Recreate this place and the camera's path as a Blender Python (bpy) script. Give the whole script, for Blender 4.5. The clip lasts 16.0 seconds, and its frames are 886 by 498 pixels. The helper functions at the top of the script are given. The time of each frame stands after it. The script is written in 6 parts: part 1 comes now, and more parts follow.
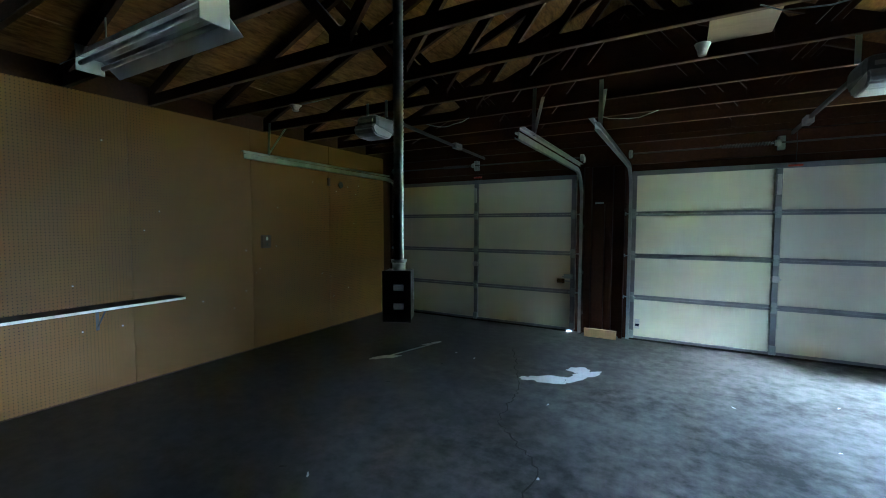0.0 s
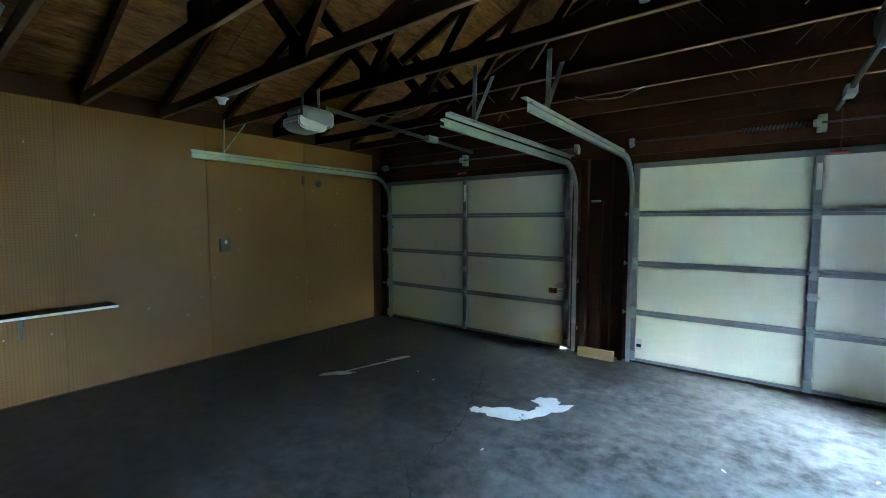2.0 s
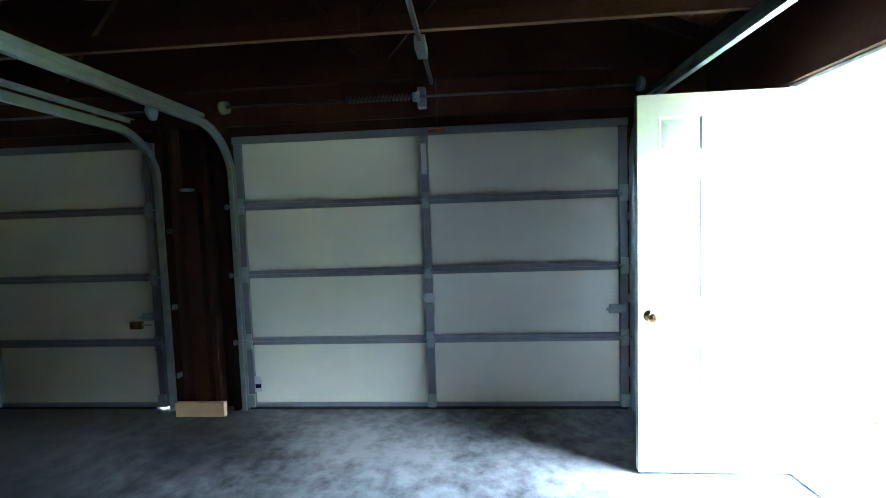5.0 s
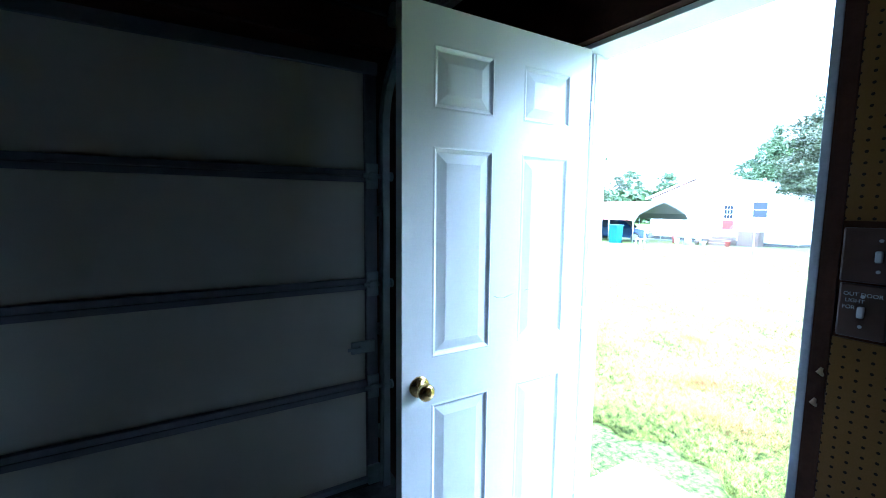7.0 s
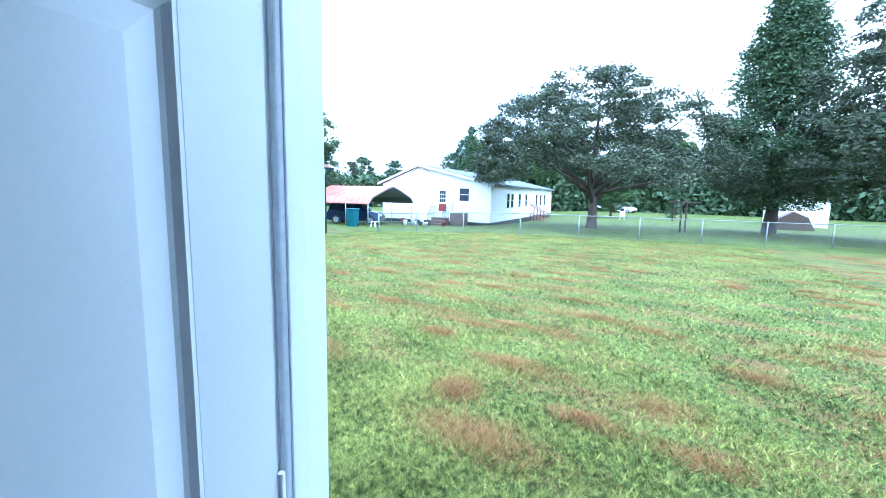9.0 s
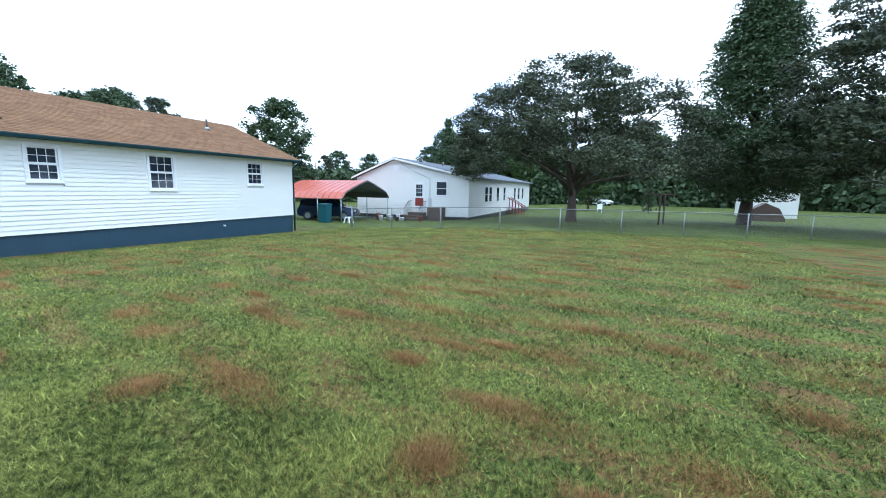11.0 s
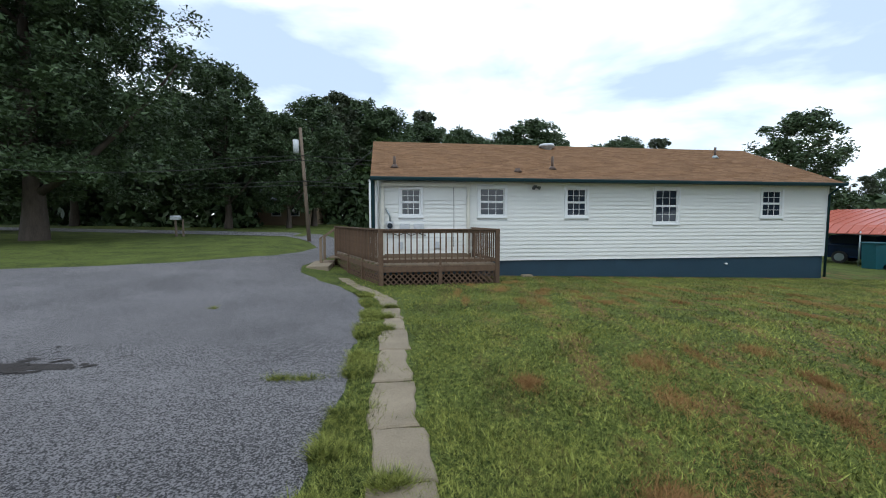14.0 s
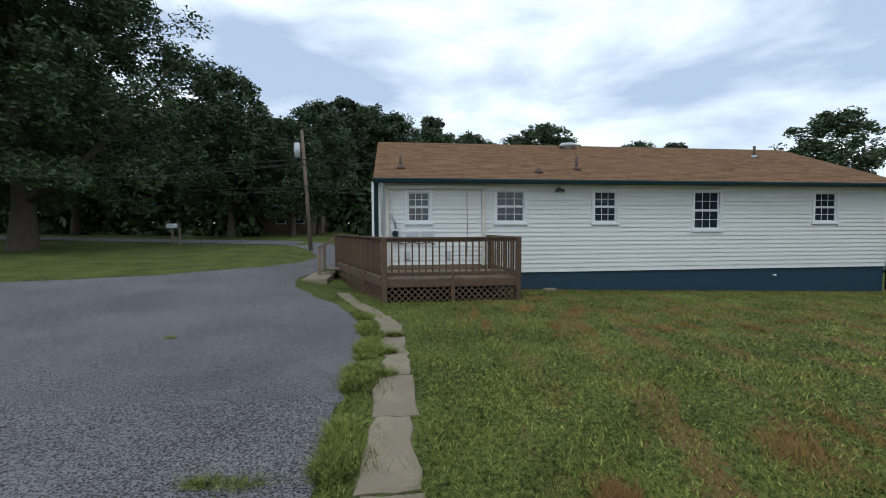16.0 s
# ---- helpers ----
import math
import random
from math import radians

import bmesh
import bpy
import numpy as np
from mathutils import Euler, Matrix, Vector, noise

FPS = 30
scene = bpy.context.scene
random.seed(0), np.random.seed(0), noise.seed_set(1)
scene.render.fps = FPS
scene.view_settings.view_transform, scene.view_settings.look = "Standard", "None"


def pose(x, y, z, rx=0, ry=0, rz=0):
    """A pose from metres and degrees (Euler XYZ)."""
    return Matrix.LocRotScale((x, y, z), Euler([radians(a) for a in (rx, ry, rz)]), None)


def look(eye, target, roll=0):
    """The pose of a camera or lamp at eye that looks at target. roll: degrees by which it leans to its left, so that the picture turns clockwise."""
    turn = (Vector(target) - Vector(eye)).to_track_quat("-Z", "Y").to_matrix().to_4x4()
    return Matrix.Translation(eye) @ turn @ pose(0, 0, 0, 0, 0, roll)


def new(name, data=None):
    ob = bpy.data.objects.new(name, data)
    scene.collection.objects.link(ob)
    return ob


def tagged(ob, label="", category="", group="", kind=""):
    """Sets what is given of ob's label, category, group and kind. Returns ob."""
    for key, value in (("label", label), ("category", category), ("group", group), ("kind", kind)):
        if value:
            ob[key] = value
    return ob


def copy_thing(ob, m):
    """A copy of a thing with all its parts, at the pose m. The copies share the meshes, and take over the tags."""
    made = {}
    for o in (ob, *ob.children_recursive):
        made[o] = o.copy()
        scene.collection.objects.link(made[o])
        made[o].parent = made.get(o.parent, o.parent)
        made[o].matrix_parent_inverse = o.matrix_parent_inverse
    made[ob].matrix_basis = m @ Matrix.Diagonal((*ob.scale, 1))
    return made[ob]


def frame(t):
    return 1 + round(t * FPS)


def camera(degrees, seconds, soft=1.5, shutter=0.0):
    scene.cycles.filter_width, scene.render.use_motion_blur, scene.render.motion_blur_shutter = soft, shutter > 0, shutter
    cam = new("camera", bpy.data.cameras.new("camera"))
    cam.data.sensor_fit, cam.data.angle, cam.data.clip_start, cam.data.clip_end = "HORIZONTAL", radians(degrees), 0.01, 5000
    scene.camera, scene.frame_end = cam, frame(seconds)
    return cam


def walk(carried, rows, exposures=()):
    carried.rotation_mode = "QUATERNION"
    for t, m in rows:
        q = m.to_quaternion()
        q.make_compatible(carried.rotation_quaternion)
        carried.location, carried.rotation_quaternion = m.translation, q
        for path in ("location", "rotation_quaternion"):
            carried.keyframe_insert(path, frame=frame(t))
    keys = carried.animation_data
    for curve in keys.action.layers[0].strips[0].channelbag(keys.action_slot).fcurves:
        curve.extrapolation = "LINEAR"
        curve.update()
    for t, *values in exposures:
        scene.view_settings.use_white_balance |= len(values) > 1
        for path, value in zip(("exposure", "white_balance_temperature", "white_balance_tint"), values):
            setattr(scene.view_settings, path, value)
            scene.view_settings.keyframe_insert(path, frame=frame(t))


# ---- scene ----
cam = camera(93.5, 16.0, soft=1.0)
PATH = [
    (0, (0.334, 1.089, 1.444), (-0.652, 2.825, 1.331), 0.1),
    (0.5, (0.469, 1.33, 1.466), (-0.597, 3.018, 1.348), 0.1),
    (1, (0.648, 1.542, 1.498), (-0.532, 3.153, 1.38), -0.1),
    (1.5, (0.762, 1.787, 1.501), (-0.468, 3.358, 1.374), -0.0),
    (2, (0.849, 2.071, 1.513), (-0.351, 3.666, 1.381), 0.0),
    (2.5, (1.026, 2.347, 1.51), (-0.094, 3.999, 1.376), -0.1),
    (3, (1.217, 2.597, 1.479), (0.231, 4.333, 1.35), -0.2),
    (3.5, (1.296, 2.878, 1.459), (0.59, 4.745, 1.328), -0.1),
    (4, (1.305, 3.107, 1.423), (0.891, 5.059, 1.301), 0.1),
    (4.2, (1.36, 3.23, 1.417), (0.985, 5.191, 1.298), 0.0),
    (6.3, (1.847, 4.475, 1.402), (2.331, 6.409, 1.245), 0.0),
    (6.4, (1.866, 4.533, 1.4), (2.403, 6.453, 1.233), 0.6),
    (6.5, (1.876, 4.59, 1.404), (2.475, 6.493, 1.261), -0.1),
    (7, (1.943, 4.876, 1.454), (2.954, 6.589, 1.249), 0.6),
    (7.5, (2.184, 5.119, 1.449), (3.427, 6.67, 1.222), 1.0),
    (8, (2.39, 5.347, 1.444), (3.855, 6.687, 1.197), 1.3),
    (8.5, (2.622, 5.523, 1.452), (4.314, 6.557, 1.193), 1.9),
    (9, (2.866, 5.583, 1.45), (4.669, 6.408, 1.188), 1.3),
    (9.2, (2.958, 5.606, 1.449), (4.795, 6.352, 1.182), 1.4),
    (11.3, (3.893, 5.964, 1.407), (5.732, 6.695, 1.118), 0.8),
    (11.5, (3.96, 6.0, 1.379), (5.708, 6.929, 1.097), 0.7),
    (12, (4.07, 6.121, 1.377), (5.466, 7.529, 1.12), 0.4),
    (12.5, (4.15, 6.382, 1.403), (5.269, 8.026, 1.187), 0.7),
    (13, (4.221, 6.633, 1.41), (5.015, 8.46, 1.232), 0.4),
    (13.5, (4.225, 6.909, 1.388), (4.702, 8.845, 1.235), 0.1),
    (14, (4.175, 7.204, 1.392), (4.454, 9.179, 1.247), 0.0),
    (14.5, (4.193, 7.569, 1.385), (4.303, 9.561, 1.251), -0.3),
    (15, (4.206, 7.941, 1.366), (4.247, 9.937, 1.241), -0.2),
    (15.5, (4.223, 8.31, 1.367), (4.328, 10.304, 1.251), -0.2),
    (16, (4.272, 8.693, 1.364), (4.513, 10.675, 1.256), -0.2),
]
walk(cam, [(t, look(eye, goal, roll)) for t, eye, goal, roll in PATH],
     [(0, 8.1, 5150, -2), (2.5, 8.7, 5150, 0), (4.2, 8.7, 5200, 5), (6.3, 5.05, 4800, 3), (7.0, 4.75, 4650, 3),
      (8.0, 3.9, 4600, 2), (9.0, 2.72, 4600, 2), (11.3, 1.18, 5450, 4), (12.5, 0.9, 5800, 5), (14.0, 0.38, 6100, 4), (16, 0.02, 6050, 4)])

# ---- daylight: an overcast sky with a soft high sun ----
world = bpy.data.worlds.new("overcast_sky")
scene.world = world
world.use_nodes = True


def world_nodes():
    nt = world.node_tree
    bg = nt.nodes["Background"]
    bg.inputs[1].default_value = 1.0
    sky = nt.nodes.new("ShaderNodeTexSky")
    sky.sky_type, sky.sun_disc = "NISHITA", False
    sky.sun_elevation, sky.sun_rotation = radians(55), radians(200)
    dim = nt.nodes.new("ShaderNodeVectorMath")
    dim.operation = "SCALE"
    dim.inputs["Scale"].default_value = 0.11
    nt.links.new(sky.outputs[0], dim.inputs[0])
    co = nt.nodes.new("ShaderNodeTexCoord")
    stretch = nt.nodes.new("ShaderNodeMapping")
    stretch.inputs["Scale"].default_value = (1.0, 1.0, 2.6)
    stretch.inputs["Location"].default_value = (1.3, 0.4, 0.2)
    nt.links.new(co.outputs["Generated"], stretch.inputs[0])
    big = nt.nodes.new("ShaderNodeTexNoise")
    big.inputs["Scale"].default_value, big.inputs["Detail"].default_value, big.inputs["Roughness"].default_value = 2.2, 6, 0.5
    big.inputs["Distortion"].default_value = 0.25
    nt.links.new(stretch.outputs[0], big.inputs["Vector"])
    tone = nt.nodes.new("ShaderNodeValToRGB")
    tone.color_ramp.elements[0].position, tone.color_ramp.elements[0].color = 0.42, (0.56, 0.65, 0.83, 1)
    tone.color_ramp.elements[1].position, tone.color_ramp.elements[1].color = 0.635, (1.32, 1.34, 1.36, 1)
    nt.links.new(big.outputs["Fac"], tone.inputs[0])
    mix = nt.nodes.new("ShaderNodeMix")
    mix.data_type = "RGBA"
    mix.inputs["Factor"].default_value = 0.88
    nt.links.new(dim.outputs[0], mix.inputs["A"])
    nt.links.new(tone.outputs[0], mix.inputs["B"])
    nt.links.new(mix.outputs["Result"], bg.inputs[0])


world_nodes()
sun = new("sun", bpy.data.lights.new("sun", "SUN"))
sun.data.energy, sun.data.angle, sun.data.color = 0.7, radians(25), (1.0, 0.97, 0.92)
sun.matrix_world = look((0, 0, 30), (9, 16, 0))


# ---- materials ----
def nd(nt, kind, **values):
    n = nt.nodes.new(kind)
    for k, v in values.items():
        n.inputs[k.replace("_", " ")].default_value = v
    return n


def surface(name, dark, light, scale=6.0, rough=0.6, metal=0.0, bump=0.15, fine=60.0, stretch=(1, 1, 1), spread=0.25, each=0.0, island=False, spec=0.5, w1=0.6, w2=0.45):
    """A procedural surface: two colours mixed by noise at two scales, grain as bump, and a shift of tone from piece to piece."""
    m = bpy.data.materials.new(name)
    m.use_nodes = True
    nt = m.node_tree
    b = nt.nodes["Principled BSDF"]
    co = nt.nodes.new("ShaderNodeTexCoord")
    mp = nt.nodes.new("ShaderNodeMapping")
    mp.inputs["Scale"].default_value = stretch
    nt.links.new(co.outputs["Object"], mp.inputs[0])
    n1 = nd(nt, "ShaderNodeTexNoise", Scale=scale, Detail=5.0, Roughness=0.6)
    n2 = nd(nt, "ShaderNodeTexNoise", Scale=fine, Detail=4.0, Roughness=0.65)
    nt.links.new(mp.outputs[0], n1.inputs["Vector"])
    nt.links.new(mp.outputs[0], n2.inputs["Vector"])
    add = nt.nodes.new("ShaderNodeMath")
    add.operation = "MULTIPLY_ADD"
    add.inputs[1].default_value = w2
    nt.links.new(n2.outputs["Fac"], add.inputs[0])
    half = nt.nodes.new("ShaderNodeMath")
    half.operation = "MULTIPLY"
    half.inputs[1].default_value = w1
    nt.links.new(n1.outputs["Fac"], half.inputs[0])
    nt.links.new(half.outputs[0], add.inputs[2])
    r = nt.nodes.new("ShaderNodeMapRange")
    r.inputs["From Min"].default_value, r.inputs["From Max"].default_value = 0.52 - spread, 0.52 + spread
    nt.links.new(add.outputs[0], r.inputs["Value"])
    mx = nt.nodes.new("ShaderNodeMix")
    mx.data_type = "RGBA"
    mx.inputs["A"].default_value, mx.inputs["B"].default_value = (*dark, 1), (*light, 1)
    nt.links.new(r.outputs[0], mx.inputs["Factor"])
    col = mx.outputs["Result"]
    if each:
        src = nt.nodes.new("ShaderNodeObjectInfo").outputs["Random"]
        if island:
            both = nt.nodes.new("ShaderNodeMath")
            both.operation = "MULTIPLY_ADD"
            both.inputs[1].default_value = 7.31
            nt.links.new(src, both.inputs[0])
            nt.links.new(nt.nodes.new("ShaderNodeNewGeometry").outputs["Random Per Island"], both.inputs[2])
            wrap = nt.nodes.new("ShaderNodeMath")
            wrap.operation = "FRACT"
            nt.links.new(both.outputs[0], wrap.inputs[0])
            src = wrap.outputs[0]
        v = nt.nodes.new("ShaderNodeMapRange")
        v.inputs["To Min"].default_value, v.inputs["To Max"].default_value = 1 - each, 1 + each
        nt.links.new(src, v.inputs["Value"])
        hsv = nt.nodes.new("ShaderNodeHueSaturation")
        nt.links.new(v.outputs[0], hsv.inputs["Value"])
        nt.links.new(col, hsv.inputs["Color"])
        col = hsv.outputs[0]
    nt.links.new(col, b.inputs["Base Color"])
    rr = nt.nodes.new("ShaderNodeMapRange")
    rr.inputs["To Min"].default_value, rr.inputs["To Max"].default_value = max(0.03, rough - 0.12), min(1, rough + 0.1)
    nt.links.new(n1.outputs["Fac"], rr.inputs["Value"])
    nt.links.new(rr.outputs[0], b.inputs["Roughness"])
    b.inputs["Metallic"].default_value = metal
    b.inputs["Specular IOR Level"].default_value = spec
    if bump:
        bp = nt.nodes.new("ShaderNodeBump")
        bp.inputs["Strength"].default_value, bp.inputs["Distance"].default_value = bump, 0.01
        nt.links.new(n2.outputs["Fac"], bp.inputs["Height"])
        nt.links.new(bp.outputs[0], b.inputs["Normal"])
    return m


def pegboard_surface():
    """Tan hardboard with a 25 mm grid of small round holes."""
    m = surface("pegboard", (0.135, 0.068, 0.015), (0.205, 0.112, 0.029), 1.3, 0.5, bump=0.05, fine=300, spec=0.2)
    nt = m.node_tree
    b = nt.nodes["Principled BSDF"]
    base = b.inputs["Base Color"].links[0].from_socket
    sep = nt.nodes.new("ShaderNodeSeparateXYZ")
    nt.links.new(nt.nodes.new("ShaderNodeTexCoord").outputs["Object"], sep.inputs[0])
    sq = []
    for axis in ("Y", "Z"):
        div = nt.nodes.new("ShaderNodeMath")
        div.operation = "DIVIDE"
        div.inputs[1].default_value = 0.0254
        nt.links.new(sep.outputs[axis], div.inputs[0])
        fr = nt.nodes.new("ShaderNodeMath")
        fr.operation = "FRACT"
        nt.links.new(div.outputs[0], fr.inputs[0])
        off = nt.nodes.new("ShaderNodeMath")
        off.operation = "SUBTRACT"
        off.inputs[1].default_value = 0.5
        nt.links.new(fr.outputs[0], off.inputs[0])
        p = nt.nodes.new("ShaderNodeMath")
        p.operation = "POWER"
        p.inputs[1].default_value = 2
        nt.links.new(off.outputs[0], p.inputs[0])
        sq.append(p)
    s = nt.nodes.new("ShaderNodeMath")
    nt.links.new(sq[0].outputs[0], s.inputs[0])
    nt.links.new(sq[1].outputs[0], s.inputs[1])
    hole = nt.nodes.new("ShaderNodeMath")
    hole.operation = "LESS_THAN"
    hole.inputs[1].default_value = 0.020
    nt.links.new(s.outputs[0], hole.inputs[0])
    mx = nt.nodes.new("ShaderNodeMix")
    mx.data_type = "RGBA"
    mx.inputs["B"].default_value = (0.008, 0.005, 0.003, 1)
    nt.links.new(hole.outputs[0], mx.inputs["Factor"])
    nt.links.new(base, mx.inputs["A"])
    nt.links.new(mx.outputs["Result"], b.inputs["Base Color"])
    return m


def grass_surface():
    """Mown lawn: green and yellow-green patches, with rows of dried brown clippings."""
    m = surface("lawn", (0.020, 0.032, 0.007), (0.122, 0.148, 0.034), 0.9, 0.95, bump=1.0, fine=24, spread=0.085, spec=0.15, w1=0.32, w2=0.74)
    nt = m.node_tree
    b = nt.nodes["Principled BSDF"]
    base = b.inputs["Base Color"].links[0].from_socket
    geo = nt.nodes.new("ShaderNodeNewGeometry")
    rows = nt.nodes.new("ShaderNodeMapping")
    rows.vector_type = "TEXTURE"
    rows.inputs["Rotation"].default_value = (0, 0, radians(ROW_TURN))
    rows.inputs["Scale"].default_value = (1.0, 2.0, 1.0)
    nt.links.new(geo.outputs["Position"], rows.inputs[0])
    dry = nd(nt, "ShaderNodeTexNoise", Scale=2.7, Detail=10.0, Roughness=0.74)
    nt.links.new(rows.outputs[0], dry.inputs["Vector"])
    wisps = nd(nt, "ShaderNodeTexNoise", Scale=9.0, Detail=4.0, Roughness=0.7)
    nt.links.new(geo.outputs["Position"], wisps.inputs["Vector"])
    s = nt.nodes.new("ShaderNodeMath")
    s.operation = "MULTIPLY_ADD"
    s.inputs[1].default_value = 0.35
    nt.links.new(wisps.outputs["Fac"], s.inputs[0])
    nt.links.new(dry.outputs["Fac"], s.inputs[2])
    swath = nd(nt, "ShaderNodeTexWave", Scale=0.365, Distortion=5.0, Detail=4.0)
    straight = nt.nodes.new("ShaderNodeMapping")
    straight.vector_type = "TEXTURE"
    straight.inputs["Rotation"].default_value = (0, 0, radians(ROW_TURN))
    nt.links.new(geo.outputs["Position"], straight.inputs[0])
    nt.links.new(straight.outputs[0], swath.inputs["Vector"])
    band = nt.nodes.new("ShaderNodeMath")
    band.operation = "MULTIPLY_ADD"
    band.inputs[1].default_value = 0.16
    nt.links.new(swath.outputs["Fac"], band.inputs[0])
    nt.links.new(s.outputs[0], band.inputs[2])
    r = nt.nodes.new("ShaderNodeMapRange")
    r.inputs["From Min"].default_value, r.inputs["From Max"].default_value = 0.775, 0.835
    nt.links.new(band.outputs[0], r.inputs["Value"])
    sep = nt.nodes.new("ShaderNodeSeparateXYZ")
    nt.links.new(geo.outputs["Position"], sep.inputs[0])
    east = nt.nodes.new("ShaderNodeMapRange")
    east.inputs["From Min"].default_value, east.inputs["From Max"].default_value = 4.6, 6.2
    nt.links.new(sep.outputs["X"], east.inputs["Value"])
    west = nt.nodes.new("ShaderNodeMapRange")
    west.inputs["From Min"].default_value, west.inputs["From Max"].default_value = 24.5, 22.5
    nt.links.new(sep.outputs["X"], west.inputs["Value"])
    k = nt.nodes.new("ShaderNodeMath")
    k.operation = "MULTIPLY"
    nt.links.new(east.outputs[0], k.inputs[0])
    nt.links.new(west.outputs[0], k.inputs[1])
    k2 = nt.nodes.new("ShaderNodeMath")
    k2.operation = "MULTIPLY"
    nt.links.new(k.outputs[0], k2.inputs[0])
    nt.links.new(r.outputs[0], k2.inputs[1])
    mx = nt.nodes.new("ShaderNodeMix")
    mx.data_type = "RGBA"
    mx.inputs["B"].default_value = (0.155, 0.088, 0.037, 1)
    nt.links.new(k2.outputs[0], mx.inputs["Factor"])
    nt.links.new(base, mx.inputs["A"])
    nt.links.new(mx.outputs["Result"], b.inputs["Base Color"])
    return m


def concrete_surface():
    """Oil-stained slab, pale by the side door; fading door light is painted in as darkening westward."""
    m = surface("garage_concrete", (0.016, 0.016, 0.017), (0.175, 0.175, 0.172), 0.9, 0.48, bump=0.14, fine=9, spread=0.10, spec=0.25)
    nt = m.node_tree
    b = nt.nodes["Principled BSDF"]
    base = b.inputs["Base Color"].links[0].from_socket
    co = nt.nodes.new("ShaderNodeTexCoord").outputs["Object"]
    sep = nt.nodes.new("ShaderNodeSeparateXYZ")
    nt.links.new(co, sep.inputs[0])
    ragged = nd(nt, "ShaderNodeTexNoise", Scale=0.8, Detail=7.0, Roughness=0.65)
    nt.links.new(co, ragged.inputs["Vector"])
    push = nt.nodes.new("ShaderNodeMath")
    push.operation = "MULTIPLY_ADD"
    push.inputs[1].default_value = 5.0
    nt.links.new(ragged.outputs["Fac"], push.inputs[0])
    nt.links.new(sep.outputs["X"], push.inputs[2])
    # Colour darkens towards the far bay as the door's light falls off.
    west_dim = nt.nodes.new("ShaderNodeMapRange")
    west_dim.inputs["From Min"].default_value, west_dim.inputs["From Max"].default_value = 3.6, 0.9
    west_dim.inputs["To Max"].default_value = 0.8
    nt.links.new(push.outputs[0], west_dim.inputs["Value"])
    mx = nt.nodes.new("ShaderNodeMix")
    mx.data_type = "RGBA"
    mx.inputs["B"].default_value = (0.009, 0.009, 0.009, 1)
    nt.links.new(west_dim.outputs[0], mx.inputs["Factor"])
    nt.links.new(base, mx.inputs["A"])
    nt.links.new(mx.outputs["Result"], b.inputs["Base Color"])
    return m


def glass_surface(name, tint):
    m = bpy.data.materials.new(name)
    m.use_nodes = True
    b = m.node_tree.nodes["Principled BSDF"]
    b.inputs["Base Color"].default_value = (*tint, 1)
    b.inputs["Roughness"].default_value = 0.04
    b.inputs["Specular IOR Level"].default_value = 0.55
    return m


ROW_TURN = -11.5
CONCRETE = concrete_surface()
SLAB = surface("path_concrete", (0.15, 0.118, 0.078), (0.33, 0.268, 0.19), 3, 0.9, bump=0.5, fine=90, each=0.08)
ASPHALT = surface("asphalt", (0.034, 0.032, 0.034), (0.245, 0.232, 0.238), 0.5, 0.9, bump=1.0, fine=80, spread=0.055, spec=0.3, w1=0.14, w2=0.90)
PEG = pegboard_surface()
TIMBER = surface("stained_timber", (0.020, 0.0075, 0.0045), (0.062, 0.026, 0.014), 3, 0.7, bump=0.2, fine=40, each=0.2, spec=0.12)
PLY = surface("roof_plywood", (0.085, 0.036, 0.011), (0.25, 0.128, 0.045), 3.5, 0.75, bump=0.15, fine=14, spread=0.14, stretch=(3.5, 0.7, 1), each=0.12, island=True, spec=0.12)
LITEDGE = surface("lit_timber_edge", (0.10, 0.055, 0.030), (0.22, 0.135, 0.08), 4, 0.75, bump=0.1, fine=40, each=0.3, spec=0.15)
PALEWOOD = surface("bare_pine", (0.36, 0.24, 0.12), (0.5, 0.35, 0.19), 5, 0.7, bump=0.1, fine=60, stretch=(1, 6, 6))
GALV = surface("galvanised_steel", (0.24, 0.29, 0.31), (0.44, 0.50, 0.52), 14, 0.38, 0.75, bump=0.04, fine=120)
CONDUIT = surface("dull_conduit", (0.16, 0.165, 0.165), (0.30, 0.31, 0.31), 30, 0.5, 0.4, bump=0.05)
GREYSTEEL = surface("grey_painted_steel", (0.16, 0.18, 0.20), (0.24, 0.26, 0.285), 10, 0.45, 0.3, bump=0.03, fine=120)
PANEL = surface("cream_door_panel", (0.68, 0.68, 0.57), (0.77, 0.77, 0.66), 1.2, 0.55, bump=0.03, fine=160, spread=0.4)
WHITEPAINT = surface("white_paint", (0.70, 0.73, 0.76), (0.82, 0.84, 0.86), 2.5, 0.35, bump=0.03, fine=140, spread=0.4)
JAMBPAINT = surface("mottled_grey_jamb", (0.30, 0.32, 0.36), (0.55, 0.58, 0.62), 6, 0.5, bump=0.15, fine=60)
BRASS = surface("aged_brass", (0.42, 0.27, 0.08), (0.66, 0.48, 0.2), 20, 0.25, 0.95, bump=0.03)
BLACK = surface("black_plastic", (0.012, 0.012, 0.013), (0.03, 0.03, 0.032), 12, 0.45, bump=0.04)
BROWNPLATE = surface("brown_switch_plate", (0.045, 0.022, 0.016), (0.075, 0.04, 0.03), 18, 0.4, bump=0.03)
DARKGREY = surface("dark_grey_plastic", (0.05, 0.055, 0.06), (0.09, 0.095, 0.1), 12, 0.5, bump=0.03)
PALEGREY = surface("pale_grey_plastic", (0.42, 0.44, 0.46), (0.6, 0.62, 0.64), 8, 0.4, bump=0.02)
PAINTSPILL = surface("spilled_paint", (0.5, 0.52, 0.54), (0.74, 0.76, 0.78), 9, 0.6, bump=0.1, fine=40)
